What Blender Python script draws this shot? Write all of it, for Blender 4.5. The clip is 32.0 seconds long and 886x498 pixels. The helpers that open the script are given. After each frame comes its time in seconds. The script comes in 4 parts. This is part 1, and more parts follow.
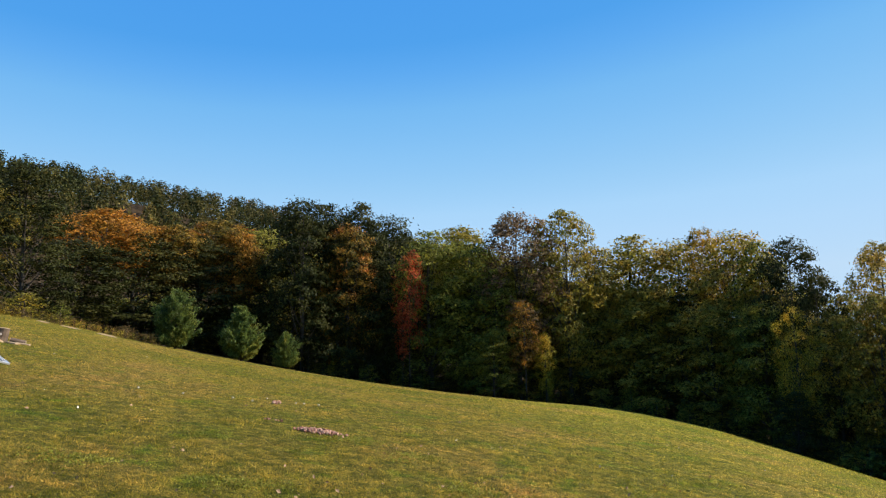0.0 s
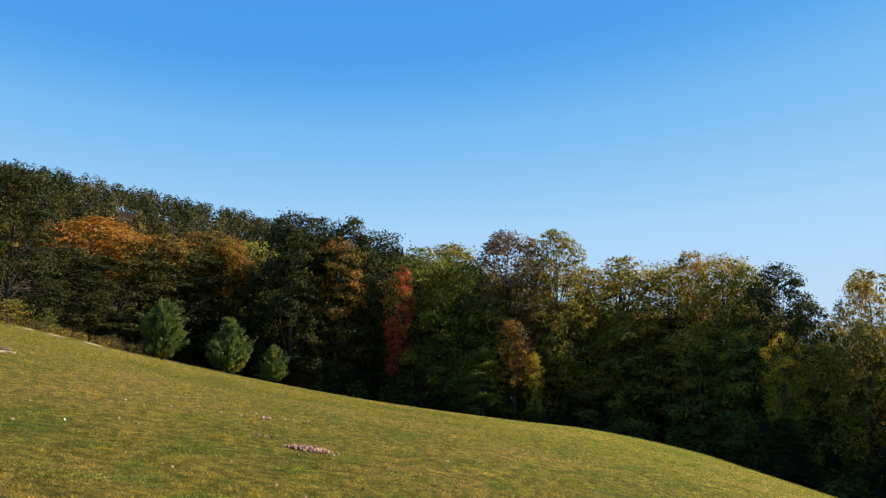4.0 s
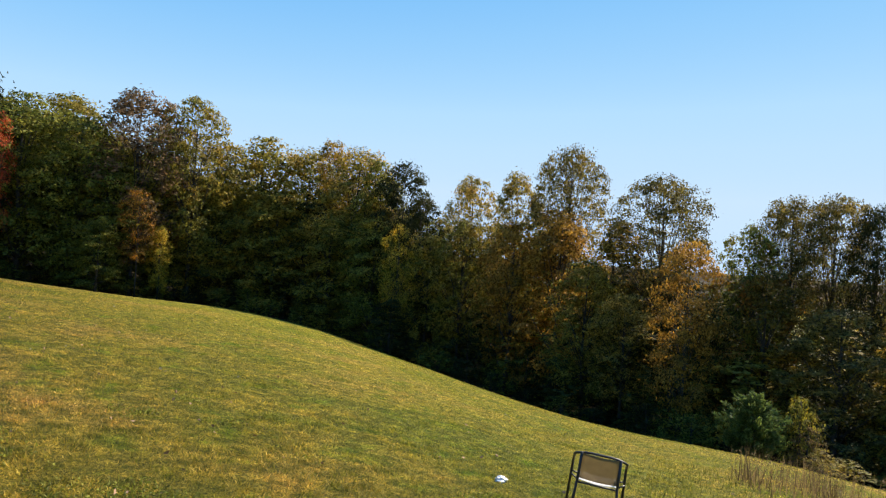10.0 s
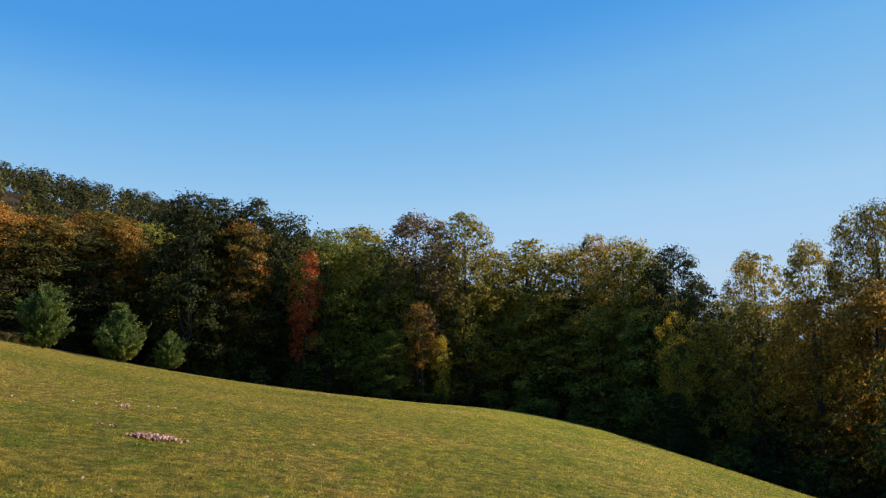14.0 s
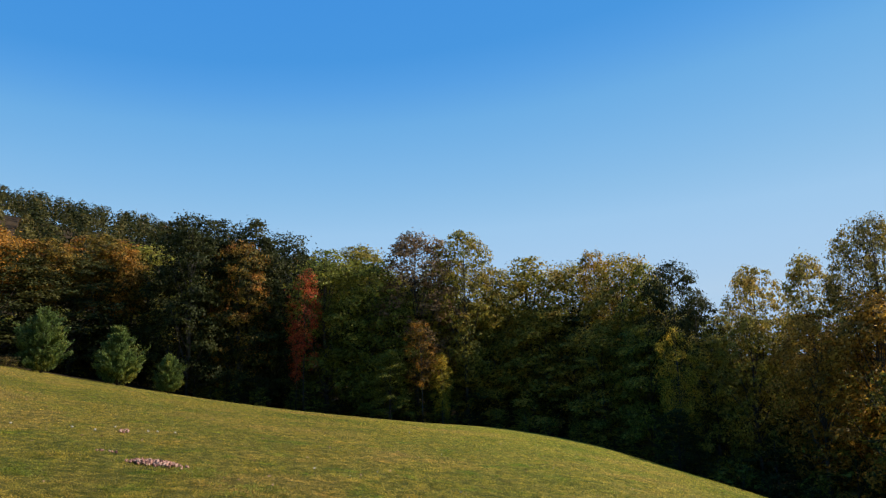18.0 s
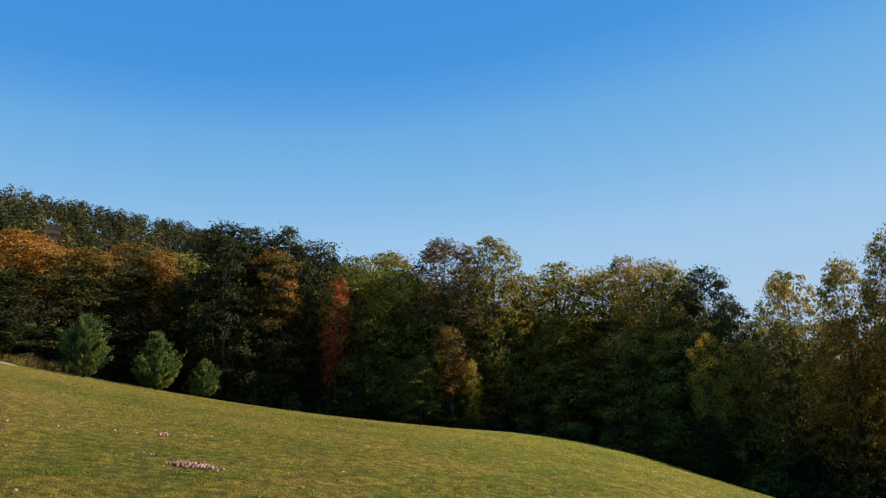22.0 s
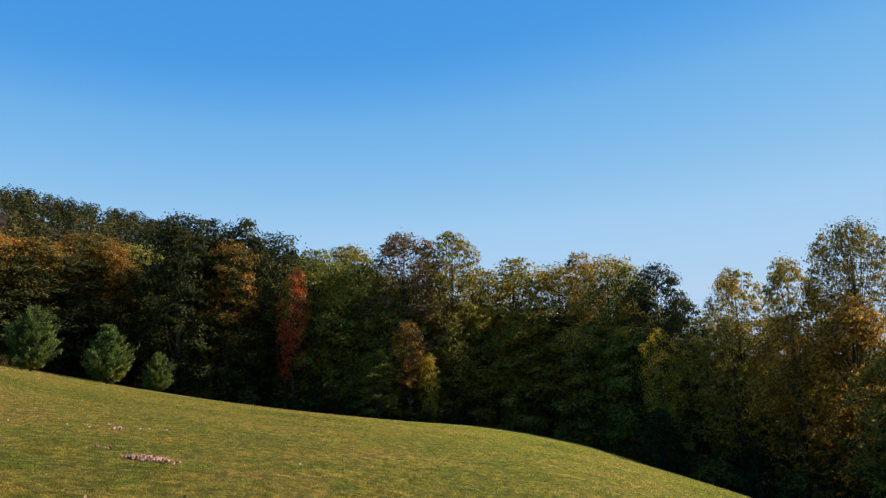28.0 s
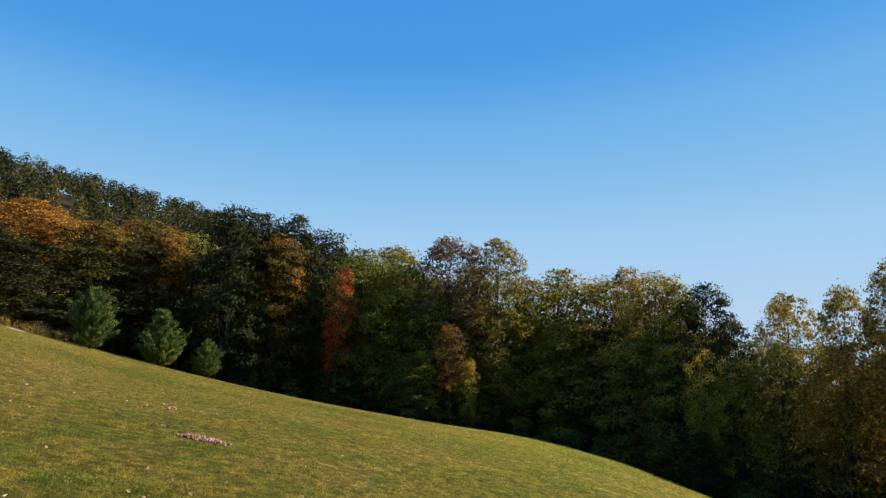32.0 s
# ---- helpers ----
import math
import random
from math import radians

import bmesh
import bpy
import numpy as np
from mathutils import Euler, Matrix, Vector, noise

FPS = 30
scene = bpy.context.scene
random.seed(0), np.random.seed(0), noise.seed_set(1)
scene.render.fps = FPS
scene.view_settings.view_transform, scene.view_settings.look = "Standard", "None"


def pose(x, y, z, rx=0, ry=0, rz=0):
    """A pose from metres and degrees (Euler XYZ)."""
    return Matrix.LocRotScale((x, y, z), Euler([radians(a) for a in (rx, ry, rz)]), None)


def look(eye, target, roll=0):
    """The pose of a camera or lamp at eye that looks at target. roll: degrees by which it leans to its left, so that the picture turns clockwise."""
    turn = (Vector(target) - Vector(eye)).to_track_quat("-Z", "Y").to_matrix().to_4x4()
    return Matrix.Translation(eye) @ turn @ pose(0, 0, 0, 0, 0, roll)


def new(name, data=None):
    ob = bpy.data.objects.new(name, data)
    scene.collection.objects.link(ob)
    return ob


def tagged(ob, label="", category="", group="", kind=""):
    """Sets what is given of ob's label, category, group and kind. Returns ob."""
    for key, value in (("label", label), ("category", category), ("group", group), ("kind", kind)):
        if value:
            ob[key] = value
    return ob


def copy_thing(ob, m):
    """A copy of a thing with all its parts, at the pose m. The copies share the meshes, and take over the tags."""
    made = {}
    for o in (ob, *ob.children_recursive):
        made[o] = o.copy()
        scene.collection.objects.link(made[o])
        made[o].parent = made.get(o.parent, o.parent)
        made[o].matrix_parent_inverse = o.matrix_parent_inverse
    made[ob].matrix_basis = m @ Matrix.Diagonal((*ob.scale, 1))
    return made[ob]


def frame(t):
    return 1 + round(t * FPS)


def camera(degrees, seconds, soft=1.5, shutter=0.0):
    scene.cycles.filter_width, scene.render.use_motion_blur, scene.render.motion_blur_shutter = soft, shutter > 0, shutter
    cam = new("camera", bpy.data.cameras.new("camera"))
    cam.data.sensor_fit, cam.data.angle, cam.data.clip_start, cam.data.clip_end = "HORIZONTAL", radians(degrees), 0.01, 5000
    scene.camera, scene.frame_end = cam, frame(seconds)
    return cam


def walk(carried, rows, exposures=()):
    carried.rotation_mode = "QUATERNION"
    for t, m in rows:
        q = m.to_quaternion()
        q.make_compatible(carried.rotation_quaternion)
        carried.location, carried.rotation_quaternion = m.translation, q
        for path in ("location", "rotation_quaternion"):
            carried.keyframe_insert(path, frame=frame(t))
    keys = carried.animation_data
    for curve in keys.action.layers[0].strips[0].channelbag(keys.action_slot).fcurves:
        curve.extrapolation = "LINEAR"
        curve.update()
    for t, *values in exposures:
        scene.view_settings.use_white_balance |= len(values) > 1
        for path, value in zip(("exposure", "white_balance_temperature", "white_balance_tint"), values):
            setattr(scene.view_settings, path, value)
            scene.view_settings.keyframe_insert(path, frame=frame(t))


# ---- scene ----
cam = camera(66.9, 32.0, soft=1.25)
ROWS = [
    (0, -0, 0, 0, -0.000, 8.000, 1.000),
    (0.5, -0.03, -0.011, 0.003, 1.878, 8.944, -1.109),
    (1, -0.074, -0.029, -0.005, 2.884, 10.172, -1.108),
    (1.5, -0.093, -0.01, -0.006, 2.653, 9.732, -2.167),
    (2, -0.075, 0.046, 0.001, 0.567, 9.824, -2.135),
    (2.5, -0.082, 0.052, 0.001, -1.021, 9.823, -1.928),
    (4.5, -0.131, 0.047, 0.053, -1.232, 8.797, 0.557),
    (5, -0.135, 0.056, 0.053, -1.643, 8.154, 1.350),
    (5.5, -0.135, 0.077, 0.04, -1.178, 8.166, 0.324),
    (6, -0.117, 0.125, 0.03, 0.438, 9.609, 0.802),
    (6.5, -0.071, 0.217, 0.022, -5.859, 9.411, 1.148),
    (7, 0.046, 0.294, 0.012, -14.252, 6.770, 1.508),
    (7.5, 0.174, 0.358, 0.007, -18.580, 4.969, 0.959),
    (8, 0.362, 0.416, 0.006, -25.648, 1.756, 1.189),
    (8.5, 0.562, 0.448, -0.017, -34.611, -0.765, 0.615),
    (9, 0.824, 0.419, -0.038, -30.773, 2.381, 0.288),
    (9.5, 0.925, 0.422, -0.057, -27.468, -1.098, 1.646),
    (10, 0.975, 0.452, -0.022, -30.547, 0.476, -3.847),
    (10.5, 0.985, 0.409, -0.05, -18.885, 0.468, -1.236),
    (11, 0.868, 0.403, -0.072, -4.180, 6.000, -2.342),
    (11.5, 0.826, 0.423, -0.068, -2.584, 6.880, 0.068),
    (12, 0.776, 0.451, -0.072, -2.622, 8.276, -0.231),
    (12.5, 0.786, 0.498, -0.077, -4.204, 8.344, 1.088),
    (13, 0.825, 0.554, -0.081, -7.120, 8.381, 1.618),
    (13.5, 0.827, 0.582, -0.082, -8.073, 7.951, 0.867),
    (15.5, 0.748, 0.566, -0.06, -7.393, 8.962, -0.157),
    (16, 0.759, 0.585, -0.053, -8.899, 9.054, 0.578),
    (16.5, 0.78, 0.603, -0.048, -11.581, 8.642, 1.312),
    (17, 0.8, 0.599, -0.043, -10.994, 8.937, 1.062),
    (17.5, 0.803, 0.57, -0.036, -10.333, 9.675, 0.981),
    (18, 0.805, 0.521, -0.033, -8.008, 9.596, 1.407),
    (18.5, 0.813, 0.471, -0.028, -7.058, 9.537, 1.496),
    (19, 0.847, 0.425, -0.024, -7.505, 9.963, 2.871),
    (19.5, 0.847, 0.366, -0.016, -5.978, 9.978, 2.102),
    (20, 0.843, 0.318, -0.01, -5.208, 10.140, 1.771),
    (20.5, 0.866, 0.29, 0.006, -5.618, 10.048, 1.660),
    (21, 0.904, 0.257, 0.019, -6.162, 10.733, 1.459),
    (21.5, 0.908, 0.188, 0.019, -5.834, 10.549, 1.600),
    (22, 0.887, 0.1, 0.009, -5.369, 10.080, 1.297),
    (22.5, 0.852, 0.019, -0.004, -4.782, 9.019, 0.665),
    (23, 0.89, -0.024, 0, -7.386, 9.208, 0.716),
    (23.5, 0.927, -0.051, 0.005, -10.039, 9.164, 1.415),
    (24, 0.933, -0.076, 0.003, -8.006, 8.864, 1.666),
    (24.5, 0.921, -0.092, -0.002, -6.967, 9.392, 0.786),
    (26.5, 0.845, -0.107, 0.003, -8.007, 9.410, 0.156),
    (27, 0.841, -0.122, 0.005, -8.236, 9.118, -0.145),
    (27.5, 0.86, -0.146, 0.01, -8.358, 9.333, 0.218),
    (28, 0.895, -0.183, 0.012, -8.861, 9.498, 1.200),
    (28.5, 0.895, -0.241, -0.005, -7.109, 9.848, 1.432),
    (29, 0.891, -0.302, -0.017, -0.194, 10.199, 0.827),
    (29.5, 0.861, -0.344, -0.014, 4.790, 9.992, 2.067),
    (30, 0.852, -0.393, -0.012, 1.139, 10.645, 1.978),
    (30.5, 0.819, -0.437, -0.01, -0.212, 11.297, -0.983),
    (31, 0.816, -0.473, -0.006, -3.491, 9.107, -1.613),
    (31.5, 0.803, -0.498, -0.01, -6.267, 8.689, -2.402),
    (32, 0.786, -0.511, -0.012, -5.499, 9.863, -2.806),
]
EYE = 1.6
EXPOSURES = [(0.0, 1.06, 6600, 10), (6.3, 0.98, 6600, 10), (7.2, 0.92, 6600, 10), (8.0, 1.03, 6750, 11), (8.4, 1.22, 6900, 12), (10.2, 1.22, 6900, 12), (11.0, 1.32, 7000, 11), (11.7, 1.18, 6850, 10), (12.6, 0.99, 6600, 10), (16.0, 0.88, 6500, 10),
             (21.0, 0.78, 6400, 10), (27.0, 0.9, 6500, 10), (32.0, 0.9, 6500, 10)]
walk(cam, [(t, pose(x, y, EYE + z, 90 + pitch, roll, yaw)) for t, x, y, z, yaw, pitch, roll in ROWS], EXPOSURES)

# ---- sky and sun ----
SUN_BEARING, SUN_HEIGHT = 80.0, 37.0      # degrees right of north, degrees up
world = bpy.data.worlds.new("sky")
scene.world = world
world.use_nodes = True
wn, wl = world.node_tree.nodes, world.node_tree.links
sky = wn.new("ShaderNodeTexSky")
sky.sky_type, sky.sun_disc = "NISHITA", False
sky.sun_elevation, sky.sun_rotation = radians(SUN_HEIGHT), radians(SUN_BEARING)
sky.altitude, sky.air_density, sky.dust_density, sky.ozone_density = 250, 1.0, 0.0, 1.4
# How red the sky is (its height) and how bright (its nearness to the sun) choose the clear autumn blue, paling towards the horizon.
grey = wn.new("ShaderNodeRGBToBW")
bands = wn.new("ShaderNodeSeparateColor")
redness, paleness, place = (wn.new("ShaderNodeMath") for _ in range(3))
redness.operation, paleness.operation, place.operation = "DIVIDE", "MULTIPLY_ADD", "MULTIPLY_ADD"
blue = wn.new("ShaderNodeValToRGB")
SKY_BLUES = ((0.072, (0.020, 0.132, 0.400)), (0.184, (0.038, 0.174, 0.412)), (0.205, (0.054, 0.196, 0.428)), (0.24, (0.086, 0.236, 0.436)), (0.30, (0.118, 0.266, 0.446)),
             (0.368, (0.150, 0.292, 0.452)), (0.46, (0.190, 0.322, 0.468)), (0.60, (0.214, 0.334, 0.470)), (1.0, (0.25, 0.35, 0.46)))
while len(blue.color_ramp.elements) < len(SKY_BLUES):
    blue.color_ramp.elements.new(0.5)
for stop, (at, c) in zip(blue.color_ramp.elements, SKY_BLUES):
    stop.position, stop.color = at, (*c, 1)
gain = wn.new("ShaderNodeVectorMath")
gain.operation = "SCALE"
gain.inputs["Scale"].default_value = 1 / 0.15
wl.new(sky.outputs["Color"], grey.inputs["Color"])
wl.new(sky.outputs["Color"], bands.inputs["Color"])
wl.new(bands.outputs["Red"], redness.inputs[0])
wl.new(bands.outputs["Blue"], redness.inputs[1])
wl.new(grey.outputs["Val"], paleness.inputs[0])
paleness.inputs[1].default_value = 0.02
wl.new(redness.outputs["Value"], paleness.inputs[2])
wl.new(paleness.outputs["Value"], place.inputs[0])
place.inputs[1].default_value, place.inputs[2].default_value = 2.0, -0.6
wl.new(place.outputs["Value"], blue.inputs["Fac"])
wl.new(blue.outputs["Color"], gain.inputs[0])
wl.new(gain.outputs["Vector"], wn["Background"].inputs["Color"])
wn["Background"].inputs["Strength"].default_value = 0.15
sun = new("sun", bpy.data.lights.new("sun", "SUN"))
sun.data.energy, sun.data.angle, sun.data.color = 4.7, radians(0.55), (1.0, 0.91, 0.76)
sb, sh = radians(SUN_BEARING), radians(SUN_HEIGHT)
sun.matrix_world = look((90 * math.sin(sb) * math.cos(sh), 90 * math.cos(sb) * math.cos(sh), 90 * math.sin(sh)), (0, 0, 0))


# ---- materials ----
def material(name, rough=0.8, metal=0.0):
    m = bpy.data.materials.new(name)
    m.use_nodes = True
    b = m.node_tree.nodes["Principled BSDF"]
    b.inputs["Roughness"].default_value, b.inputs["Metallic"].default_value = rough, metal
    return m, m.node_tree.nodes, m.node_tree.links, b


def noise_node(nodes, links, scale, detail=4.0, space="Object", rough=0.55):
    co = nodes.new("ShaderNodeTexCoord")
    n = nodes.new("ShaderNodeTexNoise")
    n.inputs["Scale"].default_value, n.inputs["Detail"].default_value, n.inputs["Roughness"].default_value = scale, detail, rough
    links.new(co.outputs[space], n.inputs["Vector"])
    return n


def ramp(nodes, links, source, *stops):
    r = nodes.new("ShaderNodeValToRGB")
    while len(r.color_ramp.elements) < len(stops):
        r.color_ramp.elements.new(0.5)
    for e, (at, c) in zip(r.color_ramp.elements, stops):
        e.position, e.color = at, (*c, 1)
    links.new(source, r.inputs["Fac"])
    return r


def mixed(nodes, links, a, b, factor, kind="MIX"):
    m = nodes.new("ShaderNodeMix")
    m.data_type, m.blend_type = "RGBA", kind
    for sock, v in ((m.inputs["Factor"], factor), (m.inputs["A"], a), (m.inputs["B"], b)):
        if isinstance(v, bpy.types.NodeSocket):
            links.new(v, sock)
        else:
            sock.default_value = v if isinstance(v, float) else (*v, 1)
    return m.outputs["Result"]


def bump(nodes, links, source, shader, strength, distance):
    b = nodes.new("ShaderNodeBump")
    b.inputs["Strength"].default_value, b.inputs["Distance"].default_value = strength, distance
    links.new(source, b.inputs["Height"])
    links.new(b.outputs["Normal"], shader.inputs["Normal"])


def plain(name, c, rough=0.7, metal=0.0, spread=0.25, scale=14.0, relief=0.15):
    """A painted, woody or stony surface with two scales of variation."""
    m, n, l, b = material(name, rough, metal)
    big, fine = noise_node(n, l, scale * 0.2), noise_node(n, l, scale * 3, 6)
    lo, hi = tuple(v * (1 - spread) for v in c), tuple(min(1, v * (1 + spread)) for v in c)
    r1 = ramp(n, l, big.outputs["Fac"], (0.35, lo), (0.65, hi))
    r2 = ramp(n, l, fine.outputs["Fac"], (0.3, (0.8, 0.8, 0.8)), (0.7, (1, 1, 1)))
    l.new(mixed(n, l, r1.outputs["Color"], r2.outputs["Color"], 0.8, "MULTIPLY"), b.inputs["Base Color"])
    bump(n, l, fine.outputs["Fac"], b, relief, 0.01)
    return m


def leaf_material(name, first, second, third, patch=0.5, glow=0.36, spread=0.7, shine=0.16):
    """Foliage: patches of two tints over the crown, every leaf a little different, light shining through."""
    m, n, l, b = material(name, 0.62)
    patches = noise_node(n, l, 0.45, 3, "Object", 0.6)
    geo = n.new("ShaderNodeNewGeometry")
    info = n.new("ShaderNodeObjectInfo")
    shift = n.new("ShaderNodeMath")
    shift.operation = "MULTIPLY_ADD"
    l.new(info.outputs["Random"], shift.inputs[0])
    shift.inputs[1].default_value = 0.12
    l.new(patches.outputs["Fac"], shift.inputs[2])
    base = ramp(n, l, shift.outputs["Value"], (patch - 0.06, first), (patch + 0.1, second), (patch + 0.26, third))
    leaf = ramp(n, l, geo.outputs["Random Per Island"], (0.0, (1 - spread,) * 3), (1.0, (1 + spread,) * 3))
    tint = mixed(n, l, base.outputs["Color"], leaf.outputs["Color"], 1.0, "MULTIPLY")
    l.new(tint, b.inputs["Base Color"])
    b.inputs["Specular IOR Level"].default_value = shine
    thin = n.new("ShaderNodeBsdfTranslucent")
    l.new(tint, thin.inputs["Color"])
    mix = n.new("ShaderNodeMixShader")
    mix.inputs["Fac"].default_value = glow
    l.new(b.outputs["BSDF"], mix.inputs[1])
    l.new(thin.outputs["BSDF"], mix.inputs[2])
    l.new(mix.outputs["Shader"], n["Material Output"].inputs["Surface"])
    return m


LEAF = {
    # Dark green leaf, lowered further to put the wood's shade into its colour.
    "dark_shade_leaf": leaf_material("dark_shade_leaf", (0.023, 0.028, 0.0075), (0.038, 0.041, 0.0105), (0.068, 0.060, 0.013), 0.5, 0.26, 0.75, 0.07),
    "green_leaf": leaf_material("green_leaf", (0.112, 0.122, 0.019), (0.20, 0.195, 0.027), (0.31, 0.24, 0.033), 0.5, 0.45, 0.75, 0.16),
    "olive_leaf": leaf_material("olive_leaf", (0.128, 0.122, 0.020), (0.24, 0.195, 0.028), (0.39, 0.245, 0.033), 0.48, 0.45, 0.75, 0.16),
    "lime_leaf": leaf_material("lime_leaf", (0.17, 0.17, 0.02), (0.33, 0.26, 0.025), (0.52, 0.32, 0.03), 0.42, 0.5, 0.75, 0.16),
    "gold_leaf": leaf_material("gold_leaf", (0.11, 0.10, 0.015), (0.28, 0.18, 0.022), (0.46, 0.25, 0.027), 0.47, 0.5, 0.75, 0.16),
    "orange_leaf": leaf_material("orange_leaf", (0.125, 0.088, 0.016), (0.27, 0.135, 0.018), (0.39, 0.165, 0.022), 0.45, 0.45, 0.75, 0.16),
    "red_leaf": leaf_material("red_leaf", (0.33, 0.055, 0.020), (0.43, 0.075, 0.025), (0.42, 0.125, 0.028), 0.5, 0.45, 0.75, 0.16),
    "rust_leaf": leaf_material("rust_leaf", (0.11, 0.078, 0.038), (0.17, 0.105, 0.05), (0.225, 0.13, 0.052), 0.46, 0.45, 0.75, 0.16),
    "pale_leaf": leaf_material("pale_leaf", (0.17, 0.145, 0.034), (0.28, 0.21, 0.042), (0.40, 0.25, 0.04), 0.46, 0.5, 0.75, 0.16),
    "mixed_leaf": leaf_material("mixed_leaf", (0.075, 0.07, 0.014), (0.21, 0.13, 0.018), (0.36, 0.12, 0.022), 0.49, 0.45, 0.75, 0.16),
    "pine_needle": leaf_material("pine_needle", (0.085, 0.125, 0.032), (0.135, 0.175, 0.036), (0.25, 0.225, 0.036), 0.5, 0.42, 0.6, 0.25),
    "clover_leaf": leaf_material("clover_leaf", (0.15, 0.165, 0.017), (0.21, 0.21, 0.024), (0.30, 0.26, 0.04), 0.45, 0.4, 0.6, 0.3),
    "tulip_leaf": leaf_material("tulip_leaf", (0.075, 0.07, 0.021), (0.15, 0.12, 0.028), (0.27, 0.19, 0.034), 0.47, 0.42, 0.8, 0.16),
    "amber_leaf": leaf_material("amber_leaf", (0.13, 0.09, 0.018), (0.29, 0.155, 0.022), (0.40, 0.22, 0.03), 0.45, 0.48, 0.75, 0.16),
    "hill_leaf": leaf_material("hill_leaf", (0.046, 0.046, 0.014), (0.08, 0.07, 0.018), (0.13, 0.095, 0.022), 0.48, 0.3, 0.6, 0.1),
    "weed_leaf": leaf_material("weed_leaf", (0.10, 0.085, 0.03), (0.16, 0.105, 0.04), (0.19, 0.11, 0.045), 0.45, 0.4, 0.6, 0.1),
}
BARK = plain("bark", (0.05, 0.040, 0.031), 0.9, scale=6, relief=0.6)


def lush_and_backlit(n, l):
    """Greener, lusher grass down the slope; backlight through blades is put in as brightness."""
    co = n.new("ShaderNodeTexCoord")
    parts = n.new("ShaderNodeSeparateXYZ")
    l.new(co.outputs["Object"], parts.inputs["Vector"])
    span = n.new("ShaderNodeMapRange")
    span.inputs["From Min"].default_value, span.inputs["From Max"].default_value = 0.0, 9.0
    l.new(parts.outputs["X"], span.inputs["Value"])
    return ramp(n, l, span.outputs["Result"], (0.0, (1.0, 1.0, 1.0)), (1.0, (1.13, 1.26, 1.08))).outputs["Color"]


def lawn_material():
    m, n, l, b = material("lawn", 0.9)
    wide = noise_node(n, l, 0.16, 5, "Object", 0.62)
    mid = noise_node(n, l, 1.3, 6, "Object", 0.7)
    fine = noise_node(n, l, 16.0, 9, "Object", 0.82)
    tiny = noise_node(n, l, 46.0, 5, "Object", 0.75)
    tone = ramp(n, l, wide.outputs["Fac"], (0.36, (0.0816, 0.0792, 0.0120)), (0.52, (0.1200, 0.0960, 0.0174)), (0.70, (0.1584, 0.1044, 0.0312)))
    patch = ramp(n, l, mid.outputs["Fac"], (0.30, (0.62, 1.0, 0.50)), (0.45, (1, 1, 1)), (0.57, (1.0, 1.0, 1.0)), (0.72, (1.25, 1.02, 1.0)))
    spot = ramp(n, l, fine.outputs["Fac"], (0.38, (0.45, 0.55, 0.34)), (0.5, (1.0, 1.02, 0.85)), (0.60, (1.75, 1.62, 1.3)))
    c = mixed(n, l, tone.outputs["Color"], patch.outputs["Color"], 1.0, "MULTIPLY")
    c = mixed(n, l, c, spot.outputs["Color"], 1.0, "MULTIPLY")
    clump = noise_node(n, l, 4.2, 5, "Object", 0.7)
    tuft = ramp(n, l, clump.outputs["Fac"], (0.37, (0.48, 0.6, 0.40)), (0.5, (1.0, 1.0, 1.0)), (0.62, (1.7, 1.58, 1.4)))
    c = mixed(n, l, c, tuft.outputs["Color"], 0.85, "MULTIPLY")
    lush_backlight = lush_and_backlit(n, l)
    c = mixed(n, l, c, lush_backlight, 1.0, "MULTIPLY")
    speck = ramp(n, l, tiny.outputs["Fac"], (0.40, (0.42, 0.48, 0.40)), (0.5, (1.0, 1.0, 1.0)), (0.62, (1.8, 1.7, 1.7)))
    c = mixed(n, l, c, speck.outputs["Color"], 0.9, "MULTIPLY")
    l.new(c, b.inputs["Base Color"])
    b.inputs["Specular IOR Level"].default_value = 0.08
    total = n.new("ShaderNodeMath")
    total.operation = "ADD"
    l.new(fine.outputs["Fac"], total.inputs[0])
    l.new(tiny.outputs["Fac"], total.inputs[1])
    bump(n, l, total.outputs["Value"], b, 1.0, 0.055)
    return m


LAWN = lawn_material()
LITTER = plain("leaf_litter", (0.045, 0.031, 0.018), 1.0, 0, 0.4, 5, 0.8)
LITTER.node_tree.nodes["Principled BSDF"].inputs["Specular IOR Level"].default_value = 0.03


# ---- building helpers ----
def mesh_of(name, verts, faces, mat, smooth=False):
    """A mesh from arrays of corners and of faces that all have the same number of corners."""
    verts, faces = np.asarray(verts, np.float32), np.asarray(faces, np.int32)
    me = bpy.data.meshes.new(name)
    me.vertices.add(len(verts))
    me.vertices.foreach_set("co", verts.ravel())
    k = faces.shape[1]
    me.loops.add(faces.size)
    me.loops.foreach_set("vertex_index", faces.ravel())
    me.polygons.add(len(faces))
    me.polygons.foreach_set("loop_start", np.arange(0, faces.size, k, dtype=np.int32))
    me.polygons.foreach_set("use_smooth", np.full(len(faces), smooth))
    me.materials.append(mat)
    me.update(calc_edges=True)
    return me


def part(name, bm, mat, parent, label="", smooth=False):
    me = bpy.data.meshes.new(name)
    bm.to_mesh(me)
    bm.free()
    me.materials.append(mat)
    if smooth:
        for p in me.polygons:
            p.use_smooth = True
    ob = new(name, me)
    ob.parent = parent
    return tagged(ob, label)


def empty(name, m, label, category, group="", kind=""):
    ob = new(name)
    ob.matrix_world = m
    return tagged(ob, label, category, group, kind)


def ground_z(x, y):
    return float(height_at(x, y))


